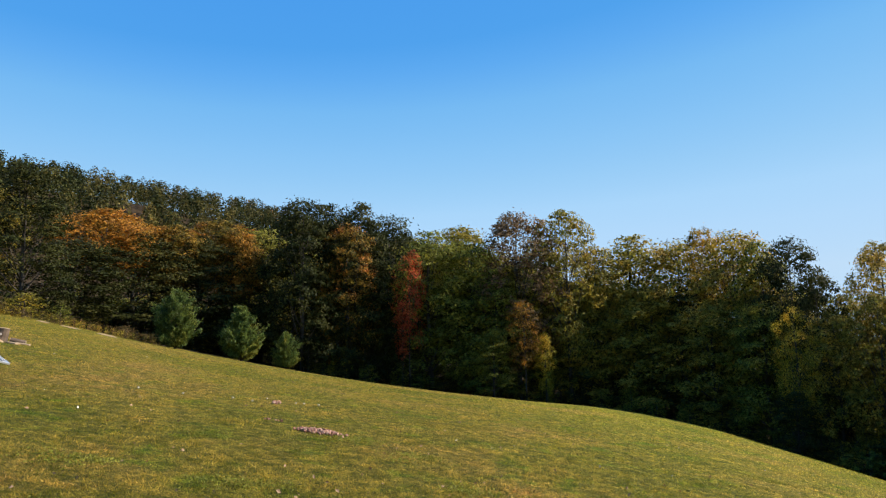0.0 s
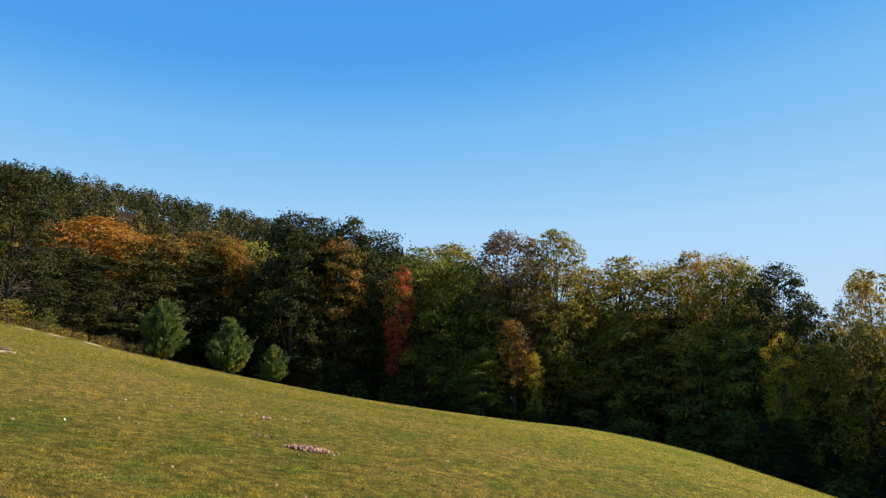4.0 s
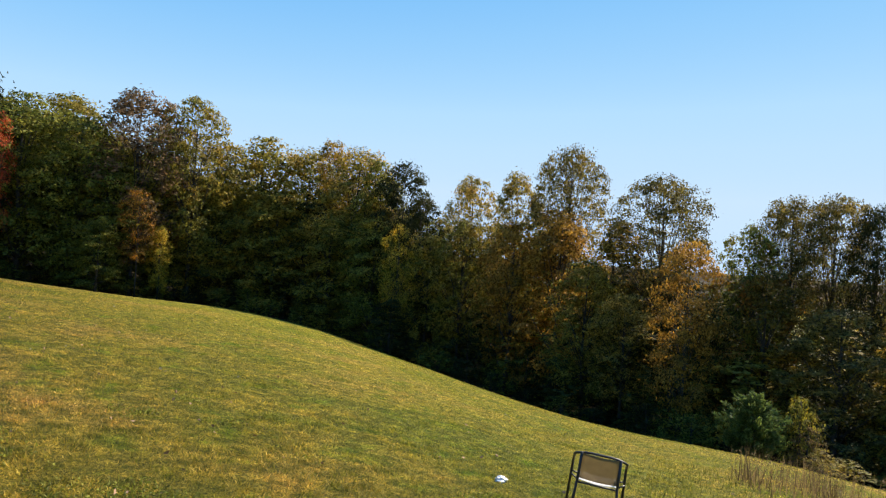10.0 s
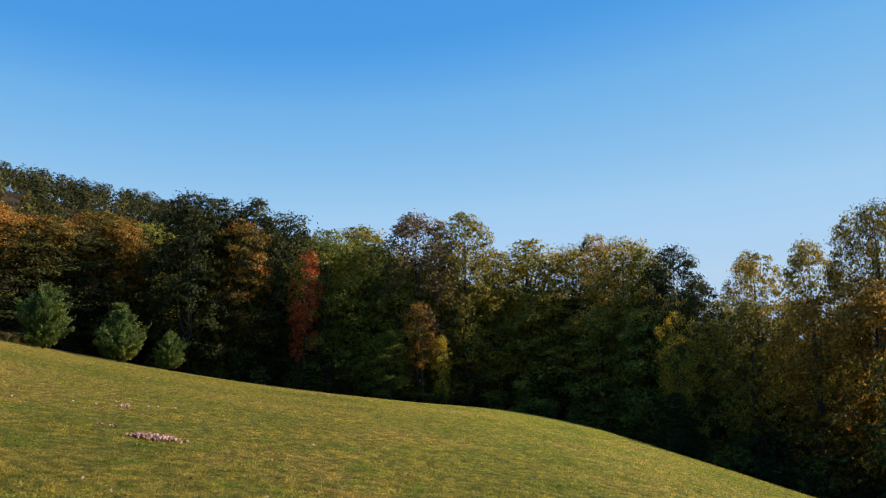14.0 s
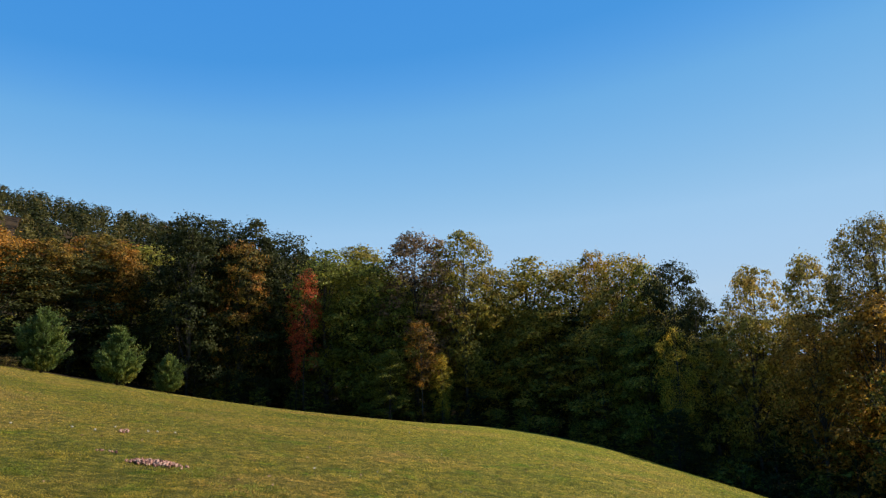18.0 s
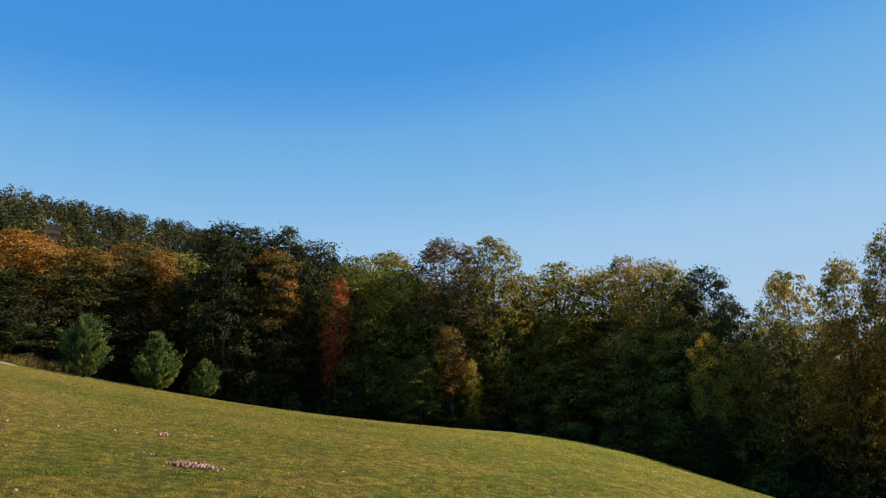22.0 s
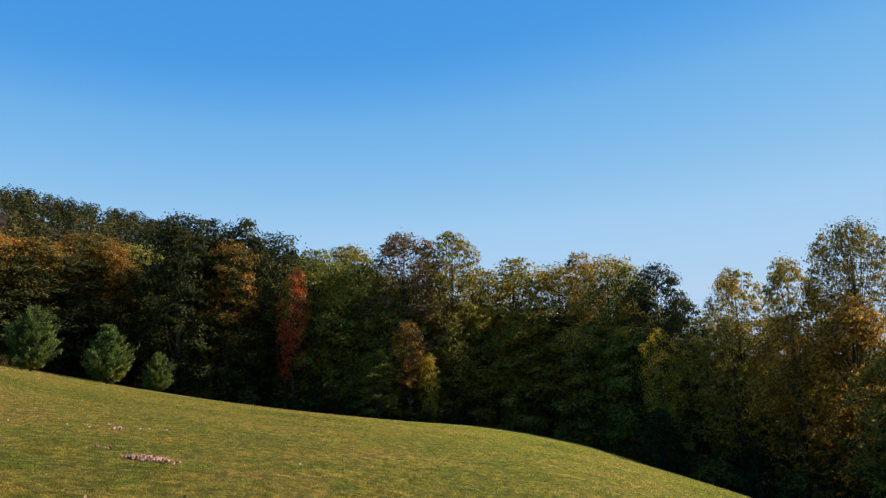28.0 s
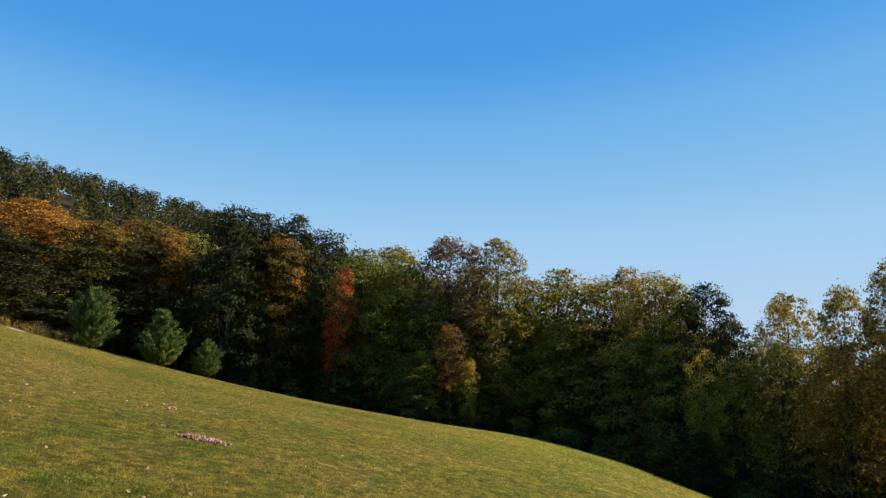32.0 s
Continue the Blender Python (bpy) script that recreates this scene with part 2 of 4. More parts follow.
def on_ground(x, y, turn=0.0, sink=0.0):
    """A pose on the lawn, tilted with it."""
    e = 0.3
    dx, dy = (ground_z(x + e, y) - ground_z(x - e, y)) / (2 * e), (ground_z(x, y + e) - ground_z(x, y - e)) / (2 * e)
    up = Vector((-dx, -dy, 1)).normalized()
    return Matrix.Translation((x, y, ground_z(x, y) - sink)) @ Vector((0, 0, 1)).rotation_difference(up).to_matrix().to_4x4() @ pose(0, 0, 0, 0, 0, turn)


def add_box(bm, size, m, edge=0.0):
    got = bmesh.ops.create_cube(bm, size=1.0, matrix=m @ Matrix.Diagonal((*size, 1)))
    if edge:
        es = {e for v in got["verts"] for e in v.link_edges}
        bmesh.ops.bevel(bm, geom=list(es), offset=edge, segments=2, affect="EDGES", profile=0.5)


def add_tube(bm, points, radius, sides=8, closed=False):
    """A bent round tube through points."""
    pts, rings, n = [Vector(p) for p in points], [], len(points)
    for i, p in enumerate(pts):
        a, b = pts[max(i - 1, 0)], pts[min(i + 1, n - 1)]
        q = (b - a).normalized().to_track_quat("Z", "Y")
        r = radius[i] if isinstance(radius, (list, tuple)) else radius
        rings.append([bm.verts.new(p + q @ Vector((r * math.cos(math.tau * k / sides), r * math.sin(math.tau * k / sides), 0))) for k in range(sides)])
    for a, b in zip(rings, rings[1:]):
        for k in range(sides):
            bm.faces.new((a[k], a[(k + 1) % sides], b[(k + 1) % sides], b[k]))
    bm.faces.new(rings[0][::-1])
    bm.faces.new(rings[-1])


def rounded(points, radius, steps=4):
    """The same line with its inner corners rounded."""
    pts = [Vector(p) for p in points]
    out = [pts[0]]
    for a, p, b in zip(pts, pts[1:], pts[2:]):
        u, v = (a - p), (b - p)
        r = min(radius, u.length * 0.45, v.length * 0.45)
        s, e = p + u.normalized() * r, p + v.normalized() * r
        for k in range(steps + 1):
            f = k / steps
            out.append(s * (1 - f) ** 2 + p * (2 * f * (1 - f)) + e * f * f)
    return out + [pts[-1]]


# ---- lie of the land ----
# The lawn falls to the right of the standpoint and curves away towards the edge of the wood.
EDGE_FALL = (-43.589, 16.478, 98.681, -47.312, -76.516, 45.69, 21.195, -14.387, 8.486, -5.937)


def blend(a, b, v):
    u = np.clip((v - a) / (b - a), 0, 1)
    return u * u * (3 - 2 * u)


def edge_distance(bearing):
    """How far the wood's edge lies in a bearing (degrees, left of north positive)."""
    return 64 - 15 * blend(5, 38, bearing) - 28 * blend(-8, -56, bearing)


def edge_angle(bearing):
    b = np.where(bearing < -150, bearing + 360, bearing)
    front = np.polyval(EDGE_FALL, (np.clip(b, -68, 37) + 15) / 53)
    front = front + 0.25 * blend(-6, -14, b) * blend(-28, -20, b)
    return front + (-6 - 2.9) * blend(45, 170, b) + (-6 + 13.8) * blend(-80, -150, b)


def hill_angle(bearing):
    rise = -4 + (0.8 + 0.35 * blend(20, 28, bearing)) * blend(8, 18, bearing) * blend(46, 36, bearing) + 14.3 / (1 + np.exp(-(bearing + 11) / 11))
    return rise * (1 - blend(80, 170, np.abs(bearing))) + 1.0 * blend(80, 170, np.abs(bearing))


def height_at(x, y):
    x, y = np.asarray(x, float), np.asarray(y, float)
    r = np.maximum(np.hypot(x, y), 1e-6)
    bearing = np.degrees(np.arctan2(-x, y))
    far = edge_distance(bearing)
    edge = 1.6 + far * np.tan(np.radians(edge_angle(bearing)))
    near = -0.138 * x / r - 0.012 * y / r
    bend = (edge - near * far) / far ** 2
    lawn = near * r + bend * r * r
    over = np.maximum(r - far, 0)
    hill = 1.6 + 300 * np.tan(np.radians(hill_angle(bearing)))
    beyond = edge + (near + 2 * bend * far) * over * np.exp(-over / 14) + (hill - edge) * blend(10, 255, over)
    beyond = beyond * (1 - 0.9 * blend(330, 1500, r))
    return np.where(r < far, lawn, beyond)


def skyline(bearing):
    """The angle up to the tree tops in a bearing."""
    return 13 - 2.6 * blend(20, -5, bearing) - 2.4 * blend(-8, -12, bearing) - 2.0 * blend(-24, -32, bearing) - 4.0 * blend(-48, -56, bearing)


# ---- ground ----
def build_ground():
    rings = np.concatenate([[0.004, 0.4], np.geomspace(1.0, 130, 120), np.geomspace(138, 3000, 34)])
    turns = np.radians(np.linspace(-180, 180, 361)[:-1])
    rr, tt = np.meshgrid(rings, turns, indexing="ij")
    x, y = -rr * np.sin(tt), rr * np.cos(tt)
    z = height_at(x, y)
    ripple = 0.004 * np.sin(1.9 * x + 0.7 * y) * np.sin(1.3 * y - 0.4 * x) + 0.003 * np.sin(4.1 * x - 2.2 * y) * np.cos(3.3 * y)
    z = z + ripple * (1 - blend(30, 60, rr))
    n, k = len(rings), len(turns)
    verts = np.stack([x, y, z], -1).reshape(-1, 3)
    i, j = np.meshgrid(np.arange(n - 1), np.arange(k), indexing="ij")
    a, b = i * k + j, i * k + (j + 1) % k
    faces = np.stack([a, b, b + k, a + k], -1).reshape(-1, 4)
    me = mesh_of("ground", verts, faces, LAWN, True)
    me.materials.append(LITTER)
    cx, cy = x[:-1].ravel(), y[:-1].ravel()
    under = np.hypot(cx, cy) > edge_distance(np.degrees(np.arctan2(-cx, cy))) + 1.0
    under &= np.abs(np.degrees(np.arctan2(-cx, cy))) < 100
    me.polygons.foreach_set("material_index", under.astype(np.int32))
    ob = new("ground", me)
    return tagged(ob, "mown sloping lawn of green and straw-coloured autumn grass", "lawn", kind="structure")


build_ground()


# ---- trees ----
def leaves(rng, centres, sizes, length, aspect=0.55, up=0.3, outward=None, simple=False, facing=None):
    """Folded pointed leaves about the given centres: arrays of corners and faces."""
    n = len(centres)
    d = rng.normal(size=(n, 3))
    d[:, 2] = d[:, 2] * 0.7 + up
    if outward is not None:
        d += outward
    if facing is not None:
        d = np.cross(facing + rng.normal(size=(n, 3)) * 0.42, d)
    d /= np.linalg.norm(d, axis=1)[:, None]
    s = np.cross(d, rng.normal(size=(n, 3)) if facing is None else facing + rng.normal(size=(n, 3)) * 0.25)
    s /= np.linalg.norm(s, axis=1)[:, None] + 1e-9
    f = np.cross(d, s)
    ln = (length * sizes)[:, None]
    wd = ln * aspect * 0.5
    a, b = centres - d * ln * 0.5, centres + d * ln * 0.5
    c1, c2 = centres + s * wd + f * ln * 0.12, centres - s * wd + f * ln * 0.12
    if simple:
        return np.stack([a - s * wd * 0.3, c1 * 0.4 + b * 0.6 + s * wd * 0.5, c2], 1).reshape(-1, 3), np.arange(3 * n).reshape(-1, 3)
    verts = np.stack([a, c1, b, c2], 1).reshape(-1, 3)
    base = np.arange(n)[:, None] * 4
    faces = np.concatenate([base + [0, 1, 2], base + [0, 2, 3]], 1).reshape(-1, 3)
    return verts, faces


def limbs(rng, height, tips, foot, fork, girth, sides=7):
    """A tapered trunk with bent limbs to the given tips."""
    bm = bmesh.new()
    lean = rng.normal(size=2) * height * 0.012
    line, rad = [], []
    for k in range(9):
        f = k / 8
        line.append((lean[0] * math.sin(3 * f) + rng.normal() * 0.03, lean[1] * math.sin(2.4 * f) + rng.normal() * 0.03, f * height * 0.93 - 0.3 * (k == 0)))
        rad.append(max(0.02, girth * (1.25 if k == 0 else 1.0) * (1 - f) ** 0.8 + 0.02))
    add_tube(bm, line, rad, sides)
    for tip in tips:
        t = Vector(tip)
        f = min(max((t.z / height - 0.18) * 0.9, fork), 0.85)
        k = f * 8
        i = int(k)
        p = Vector(line[i]).lerp(Vector(line[i + 1]), k - i)
        r = max(0.025, girth * (1 - f) * 0.5)
        mid = p.lerp(t, 0.5) + Vector((0, 0, -0.06 * (t - p).length))
        add_tube(bm, [p, p.lerp(mid, 0.6), mid.lerp(t, 0.3), t], [r, r * 0.8, r * 0.55, 0.015], 5)
    return bm


# crown: where it starts, clumps, twigs on a clump, leaves on a twig, clump size, leaf length, how full low down, where it is widest
CROWNS = {
    "wood": (0.02, 26, 12, 10, 0.46, 0.42, 0.9, 0.35),
    "bushy": (0.03, 42, 28, 14, 0.37, 0.225, 0.9, 0.4),
    "oak": (0.10, 38, 30, 14, 0.39, 0.225, 0.75, 0.5),
    "maple": (0.12, 38, 29, 14, 0.37, 0.22, 0.8, 0.45),
    "airy": (0.20, 74, 19, 12, 0.27, 0.205, 0.72, 0.55),
    "canopy": (0.46, 36, 29, 14, 0.34, 0.225, 0.75, 0.45),
    "tall": (0.52, 70, 17, 18, 0.28, 0.155, 0.5, 0.45),
    "high": (0.32, 22, 19, 14, 0.44, 0.21, 0.55, 0.5),
    "shrub": (0.0, 16, 9, 9, 0.42, 0.22, 1.0, 0.2),
}


def crown_twigs(rng, shape, height, half):
    """Rounded clumps over the crown's outline, and leafy twigs over the upper and outer side of each: clumps, twigs, ways out, sizes."""
    low, clumps, twigs, _, size, _, full, belly = CROWNS[shape]
    hubs, spots, ways, sizes = [], [], [], []
    for k in range(clumps):
        f = ((k + rng.random()) / clumps) ** 0.85
        if f < belly:
            wide = full + (1 - full) * (f / belly) ** 0.7
        else:
            wide = max(0.0, 1 - ((f - belly) / (1.02 - belly)) ** 2.5) ** 0.5
        s = half * size * rng.uniform(0.65, 1.35)
        a = k * 2.4 + rng.normal() * 0.35
        r = max(0, half * wide * (1 - 0.5 * rng.random() ** 2.4) * rng.uniform(0.9, 1.08) - s * 0.7)
        z = height * (low + (1 - low) * f) - s * (0.1 + 0.75 * f)
        hub = np.array([r * math.cos(a), r * math.sin(a), max(z, s * 0.3)])
        hubs.append(hub)
        v = rng.normal(size=(twigs, 3))
        v /= np.linalg.norm(v, axis=1)[:, None]
        v[:, :2] += 0.5 * hub[:2] / (np.linalg.norm(hub[:2]) + 0.4)
        v[:, 2] += 0.45
        v /= np.linalg.norm(v, axis=1)[:, None]
        spots.append(hub + v * s * rng.uniform(0.74, 1.06, (twigs, 1)) * np.array([1.12, 1.12, 0.85 if shape in ("tall", "airy", "shrub") else 0.6]))
        ways.append(v)
        sizes.append(np.full(twigs, s * 0.25) * rng.uniform(0.7, 1.3, twigs))
    return np.array(hubs), np.vstack(spots), np.vstack(ways), np.concatenate(sizes)


def make_tree(shape, seed, name, category):
    """One tree of a kind: height 14, crown 6.4 across (a shrub: 4 by 4)."""
    rng = np.random.default_rng(seed)
    height, half = (4.0, 2.0) if shape == "shrub" else (14.0, 3.3)
    hubs, spots, ways, sizes = crown_twigs(rng, shape, height, half)
    per, length = CROWNS[shape][3], CROWNS[shape][5]
    n = len(spots)
    q = rng.normal(size=(n, per, 3)) * 0.62 * sizes[:, None, None] * np.array([1.25, 1.25, 0.6])
    pts = (q + spots[:, None, :]).reshape(-1, 3)
    out = (ways[:, None, :] + rng.normal(size=(n, per, 3)) * 0.3 + [0, 0, 0.3]).reshape(-1, 3)
    keep = pts[:, 2] > 0.05
    verts, faces = leaves(rng, pts[keep], rng.uniform(0.6, 1.35, len(pts))[keep], length, 0.78, 0.0, None, True, out[keep])
    root = empty(name, Matrix.Identity(4), "", category)
    fork = {"tall": 0.46, "canopy": 0.36, "airy": 0.3, "high": 0.5}.get(shape, 0.12)
    girth = {"shrub": 0.05, "tall": 0.2, "high": 0.10}.get(shape, 0.16)
    part("trunk", limbs(rng, height, hubs[rng.permutation(len(hubs))[:{"shrub": 8, "tall": 44, "airy": 36}.get(shape, 26)]], 0, fork, girth), BARK, root, smooth=True)
    crown = new("crown", mesh_of("crown", verts, faces, LEAF["green_leaf"]))
    crown.parent = root
    return root


def make_pine(seed):
    """A young white pine, 4.4 high and 3.2 across: tiers of upswept branches with long needles."""
    rng = np.random.default_rng(seed)
    root = empty("pine_tree", Matrix.Identity(4), "", "pine tree")
    bm = bmesh.new()
    add_tube(bm, [(0, 0, -0.2), (0.03, 0, 1.5), (0, 0.03, 3.0), (0, 0, 4.3)], [0.09, 0.07, 0.04, 0.012], 7)
    pts, dirs = [], []
    for tier in range(15):
        z = 0.15 + tier * 0.275
        f = z / 4.4
        reach = 1.55 * (math.sin(math.pi * (0.37 + 0.63 * f)) ** 0.95) * rng.uniform(0.8, 1.12) + 0.06
        count = max(4, int(11 * (1 - f) + 4))
        for b in range(count):
            a = math.tau * (b + rng.uniform(-0.35, 0.35)) / count + tier * 1.1
            r = reach * rng.uniform(0.55, 1.15)
            tip = np.array([r * math.cos(a), r * math.sin(a), z + r * rng.uniform(0.35, 0.75)])
            foot = np.array([0, 0, z])
            add_tube(bm, [tuple(foot), tuple(foot * 0.5 + tip * 0.5 - [0, 0, 0.05]), tuple(tip)], [0.018, 0.012, 0.006], 4)
            n = int(26 + 40 * r)
            u = rng.uniform(0.4, 1.08, n)[:, None]
            pts.append(foot * (1 - u) + tip * u + rng.normal(size=(n, 3)) * 0.09)
            way = (tip - foot) / np.linalg.norm(tip - foot)
            dirs.append(np.tile(way * 1.3 + [0, 0, 0.5], (n, 1)))
    pts, dirs = np.vstack(pts), np.vstack(dirs)
    verts, faces = leaves(rng, pts, rng.uniform(0.7, 1.3, len(pts)), 0.26, 0.28, 0.3, dirs)
    part("trunk", bm, BARK, root, smooth=True)
    crown = new("crown", mesh_of("crown", verts, faces, LEAF["pine_needle"]))
    crown.parent = root
    return root


SPREAD = {"oak": 1.32, "bushy": 1.28, "maple": 1.28, "canopy": 1.3, "airy": 1.1, "wood": 1.15}
STOCK, USED, TURN = {}, set(), random.Random(7)
for shape, seeds in (("oak", (1, 2, 3)), ("bushy", (4, 5)), ("maple", (11, 12, 13)), ("airy", (21, 22)), ("tall", (31, 32)), ("canopy", (71, 72)), ("high", (61, 62)), ("wood", (51, 52, 53)), ("shrub", (41, 42, 43))):
    STOCK[shape] = [make_tree(shape, s, "shrub" if shape == "shrub" else "tree", "shrub" if shape == "shrub" else "tree") for s in seeds]
LOOKS = {
    "dark_shade_leaf": "dark green, shade-deepened", "green_leaf": "mid-green", "olive_leaf": "olive green and yellowing", "lime_leaf": "bright yellow-green",
    "gold_leaf": "golden yellow and green", "orange_leaf": "orange autumn", "red_leaf": "scarlet autumn", "rust_leaf": "thin rusty brown",
    "pale_leaf": "pale yellowish", "mixed_leaf": "green, yellow and rusty mixed", "weed_leaf": "dry brownish", "tulip_leaf": "greyish green and yellowing", "amber_leaf": "amber brown",
}
BUILD = {"canopy": "Spreading bare-trunked tree with %s foliage", "bushy": "Tree with %s foliage reaching the ground", "oak": "Broad tree with %s foliage", "maple": "Rounded maple-like tree with %s foliage",
         "airy": "Open-crowned tree with %s foliage", "tall": "Tall tree with oval crown, %s leaves",
         "high": "Slender tree with a small high crown of %s leaves",
         "wood": "Tree deeper in the wood with %s foliage", "shrub": "Low %s shrub growing at the wood's edge"}


def tree(shape, leaf, x, y, height, width, group="trees of the wood's edge"):
    """Stands a tree of a kind on the ground, with a height, a crown width and a foliage."""
    STOCK[shape].append(STOCK[shape].pop(0))
    root = STOCK[shape][0]
    width *= SPREAD.get(shape, 1.0)
    base = (4.0, 4.0) if shape == "shrub" else (14.0, 6.4)
    spot = pose(x, y, ground_z(x, y) - 0.05, 0, 0, TURN.uniform(0, 360))
    size = Vector((width / base[1], width / base[1], height / base[0]))
    if root.name in USED:
        root = copy_thing(root, spot)
    else:
        USED.add(root.name)
    root.matrix_basis = spot @ Matrix.Diagonal((*size, 1))
    tagged(root, BUILD[shape] % LOOKS[leaf], group=group if shape != "shrub" else "shrubs of the wood's edge")
    for ch in root.children:
        if ch.name.startswith("crown"):
            ch.material_slots[0].link = "OBJECT"
            ch.material_slots[0].material = LEAF[leaf]
    return root


tree("oak", "olive_leaf", -39.04, 40.43, 10.13, 7.86)
tree("maple", "gold_leaf", -34.98, 42.44, 8.65, 6.73)
tree("oak", "olive_leaf", -34.54, 47.54, 10.03, 6.16)
tree("bushy", "dark_shade_leaf", -28.75, 45.7, 11.14, 5.2)
tree("canopy", "orange_leaf", -30.39, 60.17, 11.4, 7.2)
tree("canopy", "mixed_leaf", -28.0, 65.2, 11.2, 4.2)
tree("canopy", "mixed_leaf", -25.81, 64.53, 12.0, 5.6)
tree("canopy", "orange_leaf", -20.9, 67.5, 13.2, 4.4)
tree("canopy", "mixed_leaf", -22.94, 69.36, 14.2, 7.02)
tree("oak", "green_leaf", -19.66, 72.36, 14.7, 7.20)
# These four oaks' dark foliage fills the shaded hollow below the orange crowns.
tree("oak", "dark_shade_leaf", -29.60, 53.85, 7.24, 6.98)
tree("oak", "dark_shade_leaf", -27.49, 60.60, 9.76, 6.97)
tree("oak", "dark_shade_leaf", -23.96, 65.12, 11.04, 7.27)
tree("oak", "dark_shade_leaf", -20.63, 70.09, 11.80, 7.02)
tree("bushy", "dark_shade_leaf", -13.49, 64.56, 17.2, 5.99)
tree("oak", "dark_shade_leaf", -11.54, 68.24, 17.8, 6.04)
tree("bushy", "dark_shade_leaf", -8.83, 68.00, 18.5, 5.75)
tree("bushy", "dark_shade_leaf", -15.09, 67.51, 13.22, 5.56)
tree("oak", "dark_shade_leaf", -5.81, 72.17, 18.58, 6.58)
tree("maple", "mixed_leaf", -9.36, 66.60, 16.00, 4.93)
tree("high", "red_leaf", -3.2, 64.9, 13.7, 3.2)
tree("oak", "dark_shade_leaf", -6.71, 68.46, 13.01, 6.01)
tree("high", "red_leaf", -3.85, 64.6, 8.4, 1.8)
tree("oak", "green_leaf", -1.20, 68.79, 16.54, 6.73)
tree("maple", "olive_leaf", 2.31, 73.56, 18.72, 7.71)
tree("oak", "green_leaf", 3.07, 67.53, 15.86, 6.61)
tree("airy", "rust_leaf", 7.65, 67.17, 18.9, 8.6)
tree("maple", "olive_leaf", 5.6, 69.2, 15.2, 5.0)
tree("maple", "green_leaf", 10.3, 69.0, 16.4, 5.2)
tree("airy", "olive_leaf", 12.39, 66.21, 19.24, 6.59)
tree("oak", "green_leaf", 4.86, 66.22, 12.28, 5.80)
tree("high", "orange_leaf", 7.50, 61.9, 9.6, 3.1)
tree("bushy", "green_leaf", 4.6, 62.6, 6.5, 3.0)
tree("maple", "lime_leaf", 9.3, 62.0, 6.6, 1.6)
tree("maple", "olive_leaf", 15.56, 67.38, 16.30, 6.28)
tree("oak", "olive_leaf", 19.72, 68.76, 17.92, 8.00)
tree("oak", "olive_leaf", 24.11, 67.72, 17.96, 7.53)
tree("airy", "gold_leaf", 25.35, 64.68, 18.81, 4.12)
tree("oak", "olive_leaf", 26.76, 60.96, 18.76, 6.51)
tree("maple", "dark_shade_leaf", 28.15, 54.31, 17.82, 4.5)
tree("oak", "green_leaf", 27.46, 57.84, 17.38, 4.3)
tree("oak", "dark_shade_leaf", 28.42, 51.26, 15.08, 3.27)
tree("oak", "olive_leaf", 14.44, 67.93, 11.83, 6.06)
tree("bushy", "olive_leaf", 28.91, 59.27, 13.6, 6.22)
tree("bushy", "green_leaf", 33.00, 54.92, 13.6, 6.72)
tree("bushy", "olive_leaf", 34.93, 48.98, 14.0, 6.31)
tree("bushy", "green_leaf", 36.29, 43.25, 14.21, 5.92)
tree("bushy", "olive_leaf", 19.71, 64.47, 12.33, 6.48)
tree("bushy", "olive_leaf", 23.24, 58.99, 11.40, 5.54)
tree("bushy", "green_leaf", 25.98, 54.47, 11.71, 4.74)
tree("high", "lime_leaf", 25.0, 48.2, 10.9, 2.9)
tree("high", "lime_leaf", 24.9, 48.5, 7.9, 2.4)
tree("bushy", "dark_shade_leaf", 24.3, 47.4, 4.6, 2.5)
tree("airy", "pale_leaf", 32.06, 48.99, 17.15, 5.52)
tree("airy", "pale_leaf", 33.33, 43.91, 17.82, 4.62)
tree("tall", "tulip_leaf", 35.05, 39.75, 19.9, 6.1)
tree("maple", "amber_leaf", 32.60, 37.50, 14.79, 5.38)
tree("maple", "gold_leaf", 34.07, 33.83, 13.89, 4.19)
tree("airy", "amber_leaf", 31.11, 41.28, 13.21, 4.88)
tree("airy", "olive_leaf", 29.96, 46.48, 13.00, 4.83)
tree("bushy", "olive_leaf", 28.27, 48.97, 11.37, 3.95)
tree("airy", "olive_leaf", 31.33, 33.01, 10.61, 4.29)
tree("bushy", "dark_shade_leaf", 35.92, 34.69, 10.67, 5.23)
tree("bushy", "dark_shade_leaf", 36.90, 30.42, 9.96, 5.01)
tree("bushy", "dark_shade_leaf", 38.17, 27.22, 9.52, 4.91)
tree("tall", "tulip_leaf", 35.57, 31.25, 16.7, 6.3)
tree("maple", "amber_leaf", 31.01, 24.93, 11.46, 3.06)
tree("airy", "pale_leaf", 31.67, 30.05, 8.49, 3.81)
tree("airy", "green_leaf", 37.63, 25.77, 12.99, 3.66)
tree("tall", "tulip_leaf", 39.69, 24.80, 15.16, 4.74)
tree("tall", "tulip_leaf", 40.93, 22.69, 15.50, 4.91)
tree("tall", "dark_shade_leaf", 40.77, 20.42, 14.91, 3.50)
tree("maple", "mixed_leaf", 36.07, 23.78, 10.51, 4.07)
tree("airy", "pale_leaf", 40.43, 18.34, 12.29, 2.79)
tree("maple", "lime_leaf", 41.34, 16.20, 12.82, 4.19)
tree("oak", "olive_leaf", 42.46, 12.98, 13.50, 5.43)
tree("oak", "dark_shade_leaf", 43.73, 7.71, 13.88, 6.21)
tree("bushy", "tulip_leaf", 35.86, 19.47, 8.69, 4.28)
tree("bushy", "olive_leaf", 37.56, 15.94, 8.44, 4.28)


